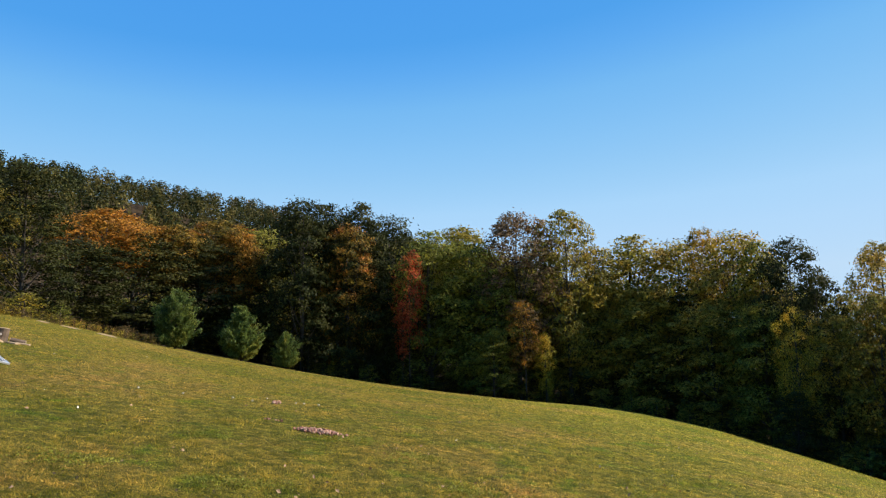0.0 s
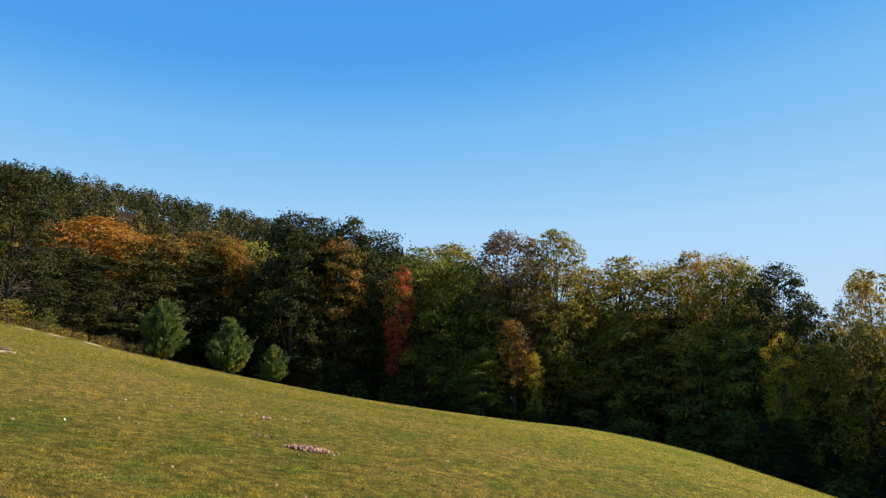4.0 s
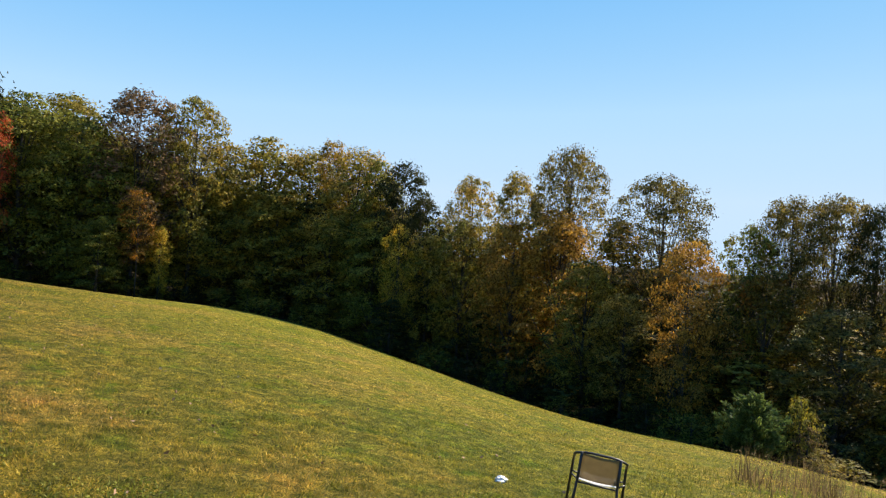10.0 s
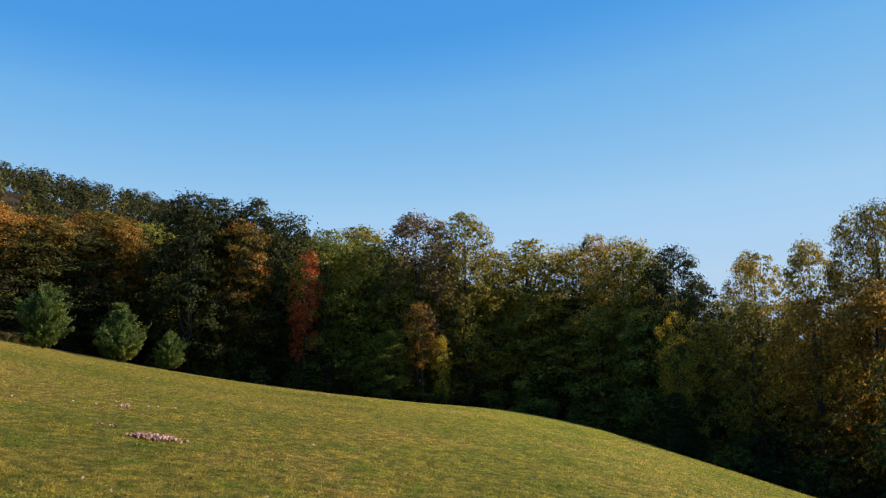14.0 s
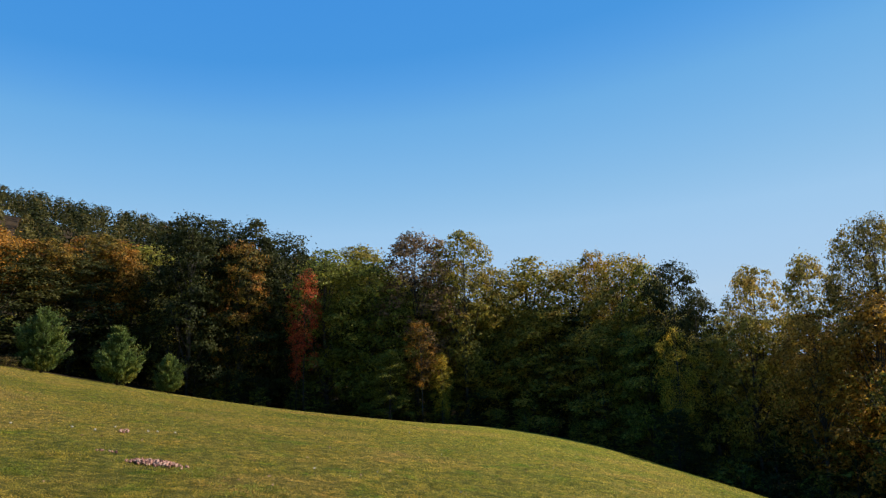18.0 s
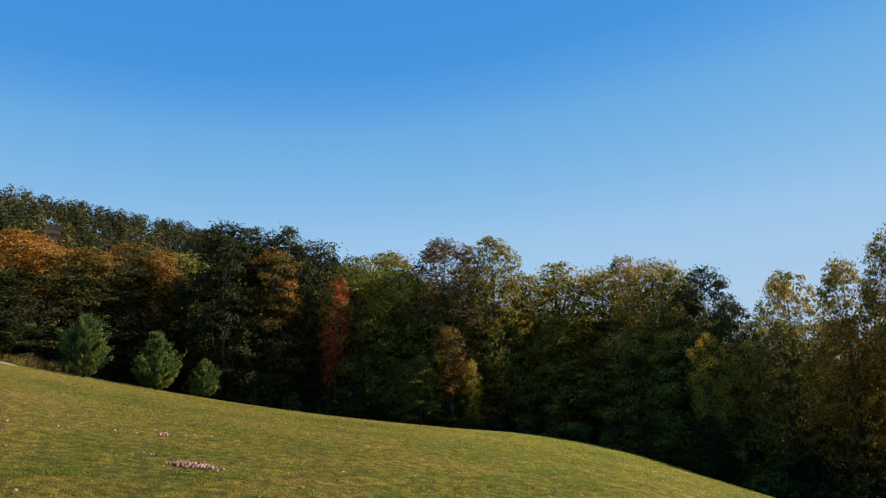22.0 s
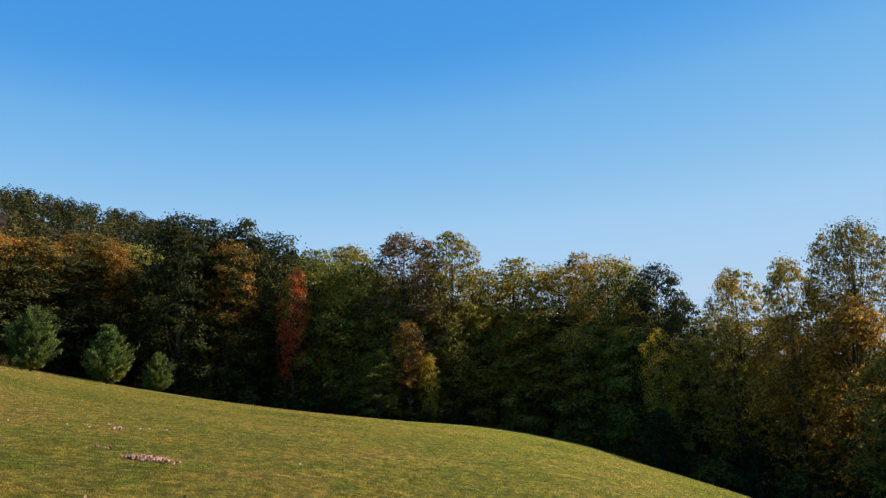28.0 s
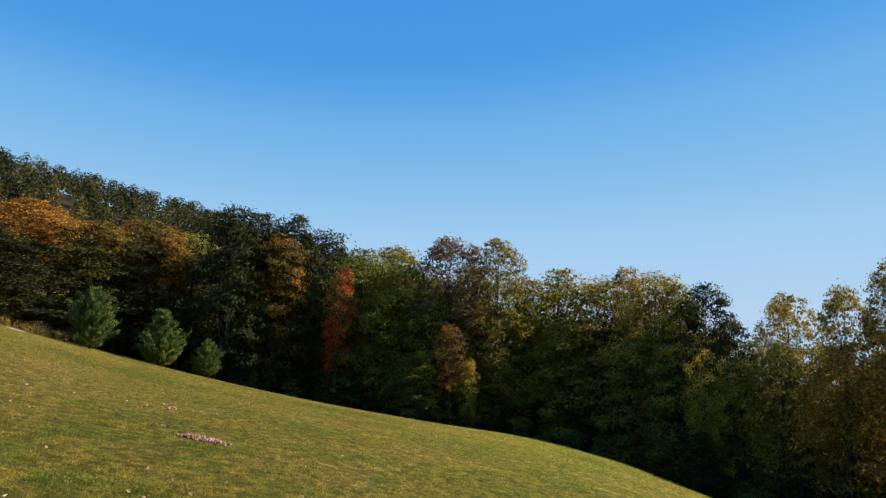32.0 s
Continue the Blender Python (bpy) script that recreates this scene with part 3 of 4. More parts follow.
# The wood behind its edge, and the undergrowth along it.
wood = random.Random(5)
for back, reach, low, high, stop in ((8, 3, 0.35, 0.62, -84), (14, 4, 0.45, 0.72, -84), (22, 5, 0.5, 0.8, -84)):
    b = 47.0
    while b > stop:
        d = float(edge_distance(b)) + back + wood.uniform(-2, reach) + 10 * float(blend(10, 14, b))
        x, y = -d * math.sin(radians(b)), d * math.cos(radians(b))
        up = skyline(b) * wood.uniform(low, high) * (1 - 0.5 * float(blend(11, 17, b)))
        top = 1.6 + d * math.tan(radians(up)) - ground_z(x, y)
        if b < -28:
            top = min(top, wood.uniform(5.5, 8))
        if top > 3:
            tree("wood", wood.choice(("dark_shade_leaf", "dark_shade_leaf", "green_leaf", "olive_leaf")), x, y, top, wood.uniform(5, 8), "trees deeper in the wood")
        b -= math.degrees(wood.uniform(3.6, 5.2) / d)
# Undergrowth rows are added fill, mostly dark for the shade at the wood's foot.
for first, last, stop in ((1.0, 4.0, -80), (7.5, 11.0, -80), (-0.8, 0.6, -58)):
    b = 46.0
    while b > stop:
        d = float(edge_distance(b)) + wood.uniform(first, last) + (12.0 if b > 12 else 2.0)
        x, y = -d * math.sin(radians(b)), d * math.cos(radians(b))
        tree("shrub", wood.choice(("dark_shade_leaf", "dark_shade_leaf", "green_leaf", "olive_leaf")), x, y, wood.uniform(2.2, 4.6) * (0.5 if last < 1 else 1), wood.uniform(3.0, 4.8) * (0.7 if last < 1 else 1))
        b -= math.degrees(wood.uniform(1.9, 3.0) / d)

for k, (bearing, near, height, width) in enumerate(((21.58, 1.2, 4.7, 3.2), (16.58, 1.6, 4.7, 3.3), (13.03, 2.0, 3.3, 2.15))):
    pine = make_pine(60 + k)
    d = float(edge_distance(bearing)) - near
    x, y = -d * math.sin(radians(bearing)), d * math.cos(radians(bearing))
    pine.matrix_basis = pose(x, y, ground_z(x, y) - 0.05, 0, 0, 40 * k) @ Matrix.Diagonal((width / 3.2, width / 3.2, height / 4.4, 1))
    tagged(pine, "Young bushy pine with bluish green needles before the wood", group="young pines")


# Woods on the far hillside: many small crowns in one sheet.
def far_wood():
    rng = np.random.default_rng(3)
    for name, mat, count in (("far_wood_green", "hill_leaf", 900), ("far_wood_dark", "dark_shade_leaf", 960), ("far_wood_gold", "mixed_leaf", 70)):
        pts, siz, out = [], [], []
        for _ in range(count):
            b = rng.uniform(-85, 50) if rng.random() < 0.42 else rng.uniform(-20, 48)
            d = (float(edge_distance(b)) + 26 + 60 * rng.random()) if b < -18 else 130 + 215 * rng.random() ** 0.8
            x, y = -d * math.sin(radians(b)), d * math.cos(radians(b))
            h, w, n = rng.uniform(7.4, 10.4) if b > -18 else rng.uniform(5, 9), rng.uniform(2.2, 3.5) * min(1.0, 0.45 + d / 480), 155
            v = rng.normal(size=(n, 3))
            v /= np.linalg.norm(v, axis=1)[:, None]
            v[:, 2] = np.abs(v[:, 2]) * 1.9 - 0.9
            c = v * (0.75 + 0.25 * rng.random((n, 1))) * np.array([w, w, h * 0.5])
            pts.append(c + [x, y, ground_z(x, y) + h * 0.5 + (1.4 if b > -18 else 0.0)])
            siz.append(rng.uniform(0.6, 1.3, n))
            out.append(v)
        pts, siz = np.vstack(pts), np.concatenate(siz)
        verts, faces = leaves(rng, pts, siz, 0.8, 0.9, 0.3, None, True, np.vstack(out))
        tagged(new(name, mesh_of(name, verts, faces, LEAF[mat])), "distant wooded hillside in early autumn colours", "woods", kind="stuff")


far_wood()


# ---- grass blades ----
def grass_material():
    m, n, l, b = material("grass_blade", 0.6)
    b.inputs["Specular IOR Level"].default_value = 0.15
    wide = noise_node(n, l, 0.16, 5, "Object", 0.62)
    mid = noise_node(n, l, 1.3, 6, "Object", 0.7)
    geo = n.new("ShaderNodeNewGeometry")
    tone = ramp(n, l, wide.outputs["Fac"], (0.36, (0.2135, 0.1928, 0.0232)), (0.52, (0.3196, 0.2391, 0.0366)), (0.70, (0.40, 0.25, 0.065)))
    patch = ramp(n, l, mid.outputs["Fac"], (0.30, (0.58, 1.02, 0.50)), (0.45, (1, 1, 1)), (0.57, (1.05, 1.0, 1.0)), (0.72, (1.25, 1.03, 1.03)))
    blade = ramp(n, l, geo.outputs["Random Per Island"], (0.0, (0.32, 0.48, 0.26)), (0.5, (1.0, 1.0, 0.9)), (0.85, (1.3, 1.28, 1.5)), (1.0, (1.6, 1.57, 2.5)))
    c = mixed(n, l, tone.outputs["Color"], patch.outputs["Color"], 1.0, "MULTIPLY")
    c = mixed(n, l, c, blade.outputs["Color"], 1.0, "MULTIPLY")
    clump = noise_node(n, l, 4.2, 5, "Object", 0.7)
    tuft = ramp(n, l, clump.outputs["Fac"], (0.38, (0.42, 0.54, 0.34)), (0.5, (1.0, 1.0, 1.0)), (0.61, (1.75, 1.62, 1.6)))
    c = mixed(n, l, c, tuft.outputs["Color"], 0.9, "MULTIPLY")
    lush_backlight = lush_and_backlit(n, l)
    c = mixed(n, l, c, lush_backlight, 1.0, "MULTIPLY")
    l.new(c, b.inputs["Base Color"])
    thin = n.new("ShaderNodeBsdfTranslucent")
    l.new(c, thin.inputs["Color"])
    mix = n.new("ShaderNodeMixShader")
    mix.inputs["Fac"].default_value = 0.75
    l.new(b.outputs["BSDF"], mix.inputs[1])
    l.new(thin.outputs["BSDF"], mix.inputs[2])
    l.new(mix.outputs["Shader"], n["Material Output"].inputs["Surface"])
    return m


def blades(rng, x, y, tall, wide, lean=0.6):
    """Leaning pointed blades, rooted in the lawn."""
    n = len(x)
    z = height_at(x, y) - 0.01
    a = rng.uniform(0, math.tau, n)
    h = tall * rng.uniform(0.5, 1.3, n)
    w = wide * rng.uniform(0.6, 1.4, n)
    bend = h * lean * rng.uniform(0.2, 1.3, n)
    ux, uy = np.cos(a), np.sin(a)
    foot = np.stack([x, y, z], 1)
    side = np.stack([-uy * w / 2, ux * w / 2, np.zeros(n)], 1)
    tip = foot + np.stack([ux * bend, uy * bend, h], 1)
    verts = np.stack([foot - side, foot + side, tip], 1).reshape(-1, 3)
    return verts, np.arange(3 * n).reshape(-1, 3)


def build_grass():
    rng = np.random.default_rng(17)
    mat = grass_material()
    n = 430000
    bearing = np.radians(rng.uniform(-74, 40, n))
    r = 4.2 * (44 / 4.2) ** (rng.random(n) ** 1.15)
    x, y = -r * np.sin(bearing), r * np.cos(bearing)
    verts, faces = blades(rng, x, y, 0.020 + 0.0005 * r, 0.0055 + 0.0009 * r, 1.8)
    tagged(new("grass", mesh_of("grass", verts, faces, mat)), "short mown grass, green with straw-coloured blades", "grass", kind="stuff")
    xs, ys = [], []
    for _ in range(3800):
        b, d = math.radians(rng.uniform(-72, 40)), 4.4 * (34 / 4.4) ** rng.random()
        k = rng.integers(10, 34)
        xs.append(-d * math.sin(b) + rng.normal(size=k) * 0.08)
        ys.append(d * math.cos(b) + rng.normal(size=k) * 0.08)
    x, y = np.concatenate(xs), np.concatenate(ys)
    verts, faces = blades(rng, x, y, 0.045, 0.012, 1.8)
    tagged(new("grass_tufts", mesh_of("grass_tufts", verts, faces, mat)), "longer grass tufts left standing in the mown lawn", "grass", kind="stuff")


build_grass()


def fallen_leaves():
    rng = np.random.default_rng(23)
    for name, c, n in (("fallen_leaves_tan", (0.30, 0.18, 0.09), 420), ("fallen_leaves_pale", (0.50, 0.44, 0.36), 40)):
        b = np.radians(rng.uniform(-70, 40, n))
        r = 4.5 * (34 / 4.5) ** rng.random(n)
        x, y = -r * np.sin(b), r * np.cos(b)
        p = np.stack([x, y, height_at(x, y) + 0.045], 1)
        verts, faces = leaves(rng, p, rng.uniform(0.5, 1.2, n), 0.06, 0.7, 0.0)
        tagged(new(name, mesh_of(name, verts, faces, plain(name, c, 0.8, scale=3))), "dry fallen leaves scattered over the lawn", "leaves", kind="stuff")


fallen_leaves()


# ---- chair ----
STEEL = plain("dark_painted_steel", (0.014, 0.012, 0.011), 0.5, 0.0, 0.3, 20, 0.1)


def sling_material(name, c, see):
    m, n, l, b = material(name, 0.75)
    fine = noise_node(n, l, 160, 3)
    dust = noise_node(n, l, 9, 5)
    r = ramp(n, l, dust.outputs["Fac"], (0.3, tuple(v * 0.8 for v in c)), (0.7, tuple(v * 1.15 for v in c)))
    l.new(r.outputs["Color"], b.inputs["Base Color"])
    bump(n, l, fine.outputs["Fac"], b, 0.3, 0.002)
    clear = n.new("ShaderNodeBsdfTransparent")
    thin = n.new("ShaderNodeBsdfTranslucent")
    l.new(r.outputs["Color"], thin.inputs["Color"])
    m1, m2 = n.new("ShaderNodeMixShader"), n.new("ShaderNodeMixShader")
    m1.inputs["Fac"].default_value, m2.inputs["Fac"].default_value = 0.5, see
    l.new(b.outputs["BSDF"], m1.inputs[1])
    l.new(thin.outputs["BSDF"], m1.inputs[2])
    l.new(m1.outputs["Shader"], m2.inputs[1])
    l.new(clear.outputs["BSDF"], m2.inputs[2])
    l.new(m2.outputs["Shader"], n["Material Output"].inputs["Surface"])
    return m


SLING = sling_material("woven_sling", (0.22, 0.16, 0.072), 0.18)
# Light grey seat raised to near white to put in the sun's glare.
SEAT = sling_material("pale_glare_sling", (0.85, 0.84, 0.82), 0.03)


def sheet(bm, corners, sag, thick, n=8):
    """A sagging sheet between four corners, with thickness."""
    a, b, c, d = [Vector(p) for p in corners]
    normal = (b - a).cross(d - a).normalized()
    grids = []
    for off in (0, thick):
        g = [[bm.verts.new(a.lerp(b, i / n).lerp(d.lerp(c, i / n), j / n) - normal * (sag * math.sin(math.pi * i / n)) + normal * off) for i in range(n + 1)] for j in range(n + 1)]
        grids.append(g)
    for k, g in enumerate(grids):
        for j in range(n):
            for i in range(n):
                q = (g[j][i], g[j][i + 1], g[j + 1][i + 1], g[j + 1][i])
                bm.faces.new(q if k else q[::-1])
    p, q = grids
    ring = [(0, i) for i in range(n)] + [(j, n) for j in range(n)] + [(n, n - i) for i in range(n)] + [(n - j, 0) for j in range(n)]
    for (j0, i0), (j1, i1) in zip(ring, ring[1:] + ring[:1]):
        bm.faces.new((p[j0][i0], p[j1][i1], q[j1][i1], q[j0][i0]))


def patio_chair(m):
    chair = empty("patio_chair", m, "black tubular steel patio chair with woven sling, on the lawn", "chair")
    bm = bmesh.new()
    hoop = rounded([(-0.295, 0.30, 0), (-0.285, 0.20, 0.64), (-0.27, -0.20, 0.76), (-0.15, -0.275, 0.80), (0.15, -0.275, 0.80), (0.27, -0.20, 0.76), (0.285, 0.20, 0.64), (0.295, 0.30, 0)], 0.12, 6)
    add_tube(bm, hoop, 0.0145, 10)
    part("arm_hoop", bm, STEEL, chair, smooth=True)
    for s in (-1, 1):
        bm = bmesh.new()
        add_tube(bm, rounded([(s * 0.235, -0.30, 0), (s * 0.205, -0.20, 0.46), (s * 0.200, -0.275, 0.795)], 0.06), 0.0145, 10)
        part("rear_leg", bm, STEEL, chair, smooth=True)
        bm = bmesh.new()
        add_tube(bm, rounded([(s * 0.205, -0.20, 0.46), (s * 0.21, 0.20, 0.485), (s * 0.205, 0.25, 0.455)], 0.05), 0.0115, 10)
        part("seat_rail", bm, STEEL, chair, smooth=True)
        for y, x2 in ((-0.17, 0.278), (0.19, 0.288)):
            bm = bmesh.new()
            add_tube(bm, [(s * 0.205, y, 0.47), (s * x2, y + 0.03, 0.51 if y < 0 else 0.485)], 0.0095, 8)
            part("side_bracket", bm, STEEL, chair, smooth=True)
    for y, z in ((-0.205, 0.445), (0.235, 0.46)):
        bm = bmesh.new()
        add_tube(bm, [(-0.205, y, z), (0.205, y, z)], 0.011, 8)
        part("cross_bar", bm, STEEL, chair, smooth=True)
    bm = bmesh.new()
    sheet(bm, [(-0.195, -0.205, 0.495), (0.195, -0.205, 0.495), (0.19, -0.272, 0.785), (-0.19, -0.272, 0.785)], -0.03, 0.003)
    part("backrest", bm, SLING, chair, "brown woven see-through sling backrest", True)
    bm = bmesh.new()
    sheet(bm, [(-0.2, -0.19, 0.473), (0.2, -0.19, 0.473), (0.2, 0.24, 0.497), (-0.2, 0.24, 0.497)], 0.02, 0.003)
    part("seat", bm, SEAT, chair, "pale sling seat, whitened for the sun glare on it", True)
    for x, y in ((-0.295, 0.30), (0.295, 0.30), (-0.235, -0.30), (0.235, -0.30)):
        bm = bmesh.new()
        add_tube(bm, [(x, y, -0.01), (x, y, 0.03)], 0.0155, 10)
        part("foot_cap", bm, STEEL, chair)
    return chair


patio_chair(on_ground(5.91, 5.50, -45, 0.01) @ Matrix.Diagonal((0.96, 0.96, 0.87, 1)))

# ---- white scrap ----
WHITE = plain("white_plastic", (0.78, 0.78, 0.77), 0.5, 0, 0.08, 12, 0.3)


def lump(bm, rng, m, size, rough=0.25, level=2):
    """An uneven pebble-like or crumpled lump."""
    got = bmesh.ops.create_icosphere(bm, subdivisions=level, radius=1.0)
    off = Vector(rng.uniform(-50, 50, 3))
    for v in got["verts"]:
        k = 1 + rough * noise.noise(v.co * 1.7 + off) + rough * 0.5 * noise.noise(v.co * 4 + off)
        v.co = m @ Vector((v.co.x * size[0] * k, v.co.y * size[1] * k, v.co.z * size[2] * k))


RNG = np.random.default_rng(99)
bm = bmesh.new()
lump(bm, RNG, Matrix.Identity(4), (0.085, 0.055, 0.035), 0.6, 3)
scrap = part("plastic_scrap", bm, WHITE, None)
scrap.matrix_basis = on_ground(5.68, 6.76, 20) @ pose(0, 0, 0.03)
tagged(scrap, "crumpled white plastic scrap lying in the grass", "litter")

# ---- stones ----
PINK = [plain("pink_stone", (0.34, 0.16, 0.105), 0.85, 0, 0.3, 18, 0.5), plain("pale_stone", (0.42, 0.25, 0.17), 0.85, 0, 0.3, 18, 0.5), plain("brown_stone", (0.26, 0.11, 0.075), 0.9, 0, 0.3, 18, 0.5)]
STONES = []
for k in range(9):
    bm = bmesh.new()
    lump(bm, RNG, Matrix.Identity(4), (0.036, 0.029, 0.025), 0.5, 1)
    me = bpy.data.meshes.new("stone")
    bm.to_mesh(me)
    bm.free()
    me.materials.append(PINK[k % 3])
    STONES.append(me)


def stone_heap(x, y, along, across, count, high, turn, label):
    heap = empty("stone_heap", Matrix.Translation((x, y, ground_z(x, y))), label, "stones", "heaps of pinkish stones")
    c, s = math.cos(radians(turn)), math.sin(radians(turn))
    for _ in range(count):
        u, v = RNG.normal() * 0.42, RNG.normal() * 0.4
        u, v = max(-1, min(1, u)), max(-1, min(1, v))
        px, py = u * along / 2, v * across / 2
        wx, wy = px * c - py * s, px * s + py * c
        lift = high * max(0, 1 - u * u) * max(0, 1 - v * v) * RNG.random()
        o = new("stone", STONES[RNG.integers(9)])
        o.parent = heap
        k = RNG.uniform(0.5, 1.05)
        o.matrix_basis = pose(wx, wy, ground_z(x + wx, y + wy) - ground_z(x, y) + 0.018 + lift, *RNG.uniform(0, 360, 3)) @ Matrix.Diagonal((k, k, k, 1))
    return heap


stone_heap(-2.16, 12.0, 0.92, 0.5, 210, 0.05, -12, "long low heap of pinkish stones in the grass")
stone_heap(-3.98, 16.3, 0.30, 0.34, 26, 0.07, 20, "small heap of orange-pink stones on the lawn")
stone_heap(-3.25, 12.9, 0.5, 0.3, 7, 0.0, 0, "few scattered pinkish stones in the grass")
CHALK = plain("white_stone", (0.50, 0.44, 0.33), 0.8, 0, 0.1, 15, 0.3)
for x, y in ((-5.9, 15.47), (-4.97, 16.11), (-4.5, 16.08), (-4.45, 17.2), (-3.68, 17.01), (-3.52, 17.2), (-3.18, 17.4), (-6.8, 15.2)):
    bm = bmesh.new()
    lump(bm, RNG, Matrix.Identity(4), (0.027, 0.024, 0.02), 0.35, 2)
    st = part("white_stone", bm, CHALK, None, smooth=True)
    st.matrix_basis = on_ground(x, y, RNG.uniform(0, 360)) @ pose(0, 0, 0.02)
    tagged(st, "small whitish stone lying on the lawn", "stone", "small white stones")

# ---- solar panel on its low rack ----
ALU = plain("aluminium", (0.62, 0.63, 0.65), 0.35, 0.6, 0.08, 30, 0.05)
BOARD = plain("white_board", (0.66, 0.65, 0.62), 0.6, 0, 0.06, 5, 0.1)
CELL, cn, cl, cb = material("solar_cell", 0.3)
cell_noise = noise_node(cn, cl, 3.0)
cl.new(ramp(cn, cl, cell_noise.outputs["Fac"], (0.3, (0.016, 0.018, 0.024)), (0.7, (0.026, 0.028, 0.036))).outputs["Color"], cb.inputs["Base Color"])
POST = plain("weathered_post", (0.20, 0.15, 0.10), 0.85, 0, 0.3, 8, 0.4)


def solar_panel(corner, low_end, rise):
    """A framed panel: corner, the vector of its low edge and the vector up its slope."""
    u, v = Vector(low_end), Vector(rise)
    n = u.cross(v).normalized()
    if n.z < 0:
        n = -n
    lu, lv = u.length, v.length
    ux = u.normalized()
    vy = n.cross(ux)
    m = Matrix((ux, vy, n)).transposed().to_4x4()
    m.translation = Vector(corner)
    rack = empty("solar_panel", m, "ground-mounted solar panel on a low rack with white board", "solar panel")
    if v.dot(vy) < 0:
        lv = -lv
    depth = lv
    for name, size, at in (("frame_bar", (lu, 0.035, 0.04), (lu / 2, 0, 0)), ("frame_bar", (lu, 0.035, 0.04), (lu / 2, depth, 0)),
                           ("frame_bar", (0.035, abs(depth), 0.04), (0, depth / 2, 0)), ("frame_bar", (0.035, abs(depth), 0.04), (lu, depth / 2, 0))):
        bm = bmesh.new()
        add_box(bm, size, pose(*at), 0.004)
        part(name, bm, ALU, rack, "bare aluminium frame bar")
    bm = bmesh.new()
    add_box(bm, (lu - 0.03, abs(depth) - 0.03, 0.012), pose(lu / 2, depth / 2, -0.004))
    part("backing", bm, BOARD, rack, "white backing sheet")
    cols, rows_ = 3, max(4, int(abs(depth) / 0.55))
    cw, ch = (lu - 0.10) / cols, (abs(depth) - 0.10) / rows_
    for i in range(cols):
        for j in range(rows_):
            bm = bmesh.new()
            add_box(bm, (cw - 0.10, ch - 0.012, 0.005), pose(0.05 + cw * (i + 0.5), math.copysign(0.05 + ch * (j + 0.5), depth), 0.008))
            part("solar_cell", bm, CELL, rack)
    return rack, m, lu, depth


PANEL_AT = Vector((-8.74, 13.69, 1.34))
rack, pm, plu, pdepth = solar_panel(PANEL_AT, (-1.0, 0.68, 0.38), (-2.6, -1.55, 1.28))
inv = pm.inverted()
for f, g in ((0.1, 0.25), (0.9, 0.25), (0.1, 0.8), (0.9, 0.8)):
    top = pm @ Vector((plu * f, pdepth * g, -0.03))
    z = ground_z(top.x, top.y) - 0.15
    bm = bmesh.new()
    add_tube(bm, [inv @ Vector((top.x, top.y, z)), inv @ top], 0.045, 8)
    part("rack_post", bm, POST, rack, "weathered wooden post")
bm = bmesh.new()
far_a, far_b = pm @ Vector((plu + 0.03, pdepth * 0.13, 0.03)), pm @ Vector((plu + 0.03, pdepth * 0.30, 0.03))
apex = far_b + Vector((0.1, 0.05, 0.42))
tri = [inv @ p for p in (far_a, far_b, apex)]
face = bm.faces.new([bm.verts.new(p) for p in tri])
ext = bmesh.ops.extrude_face_region(bm, geom=[face])
bmesh.ops.translate(bm, verts=[v for v in ext["geom"] if isinstance(v, bmesh.types.BMVert)], vec=(0.025, 0, 0))
bmesh.ops.recalc_face_normals(bm, faces=bm.faces)
part("end_board", bm, BOARD, rack, "white-painted triangular end board")

# ---- cut logs and firewood ----
LOG_BARK = plain("log_bark", (0.11, 0.075, 0.05), 0.9, 0, 0.4, 9, 0.7)
CUT = plain("cut_wood", (0.36, 0.255, 0.145), 0.8, 0, 0.25, 10, 0.3)
GREY = plain("grey_wood", (0.19, 0.168, 0.142), 0.9, 0, 0.3, 10, 0.4)


def log(x, y, radius, length, rx, rz, label, lift=0.0):
    thing = empty("log", on_ground(x, y, rz) @ pose(0, 0, radius * 0.9 + lift if rx else 0, rx), label, "log", "cut logs")
    bm = bmesh.new()
    lo = -length / 2 if rx else -0.05
    add_tube(bm, [(0, 0, lo + k * (length + (0 if rx else 0.05)) / 5) for k in range(6)], [radius * RNG.uniform(0.93, 1.05) for _ in range(6)], 14)
    part("bark", bm, LOG_BARK, thing, smooth=False)
    for z in ((lo - 0.004, -lo + 0.004) if rx else (length + 0.004,)):
        bm = bmesh.new()
        add_tube(bm, [(0, 0, z - 0.006), (0, 0, z + 0.006)], radius * 0.9, 14)
        part("cut_face", bm, CUT, thing, "pale sawn end grain")
    return thing


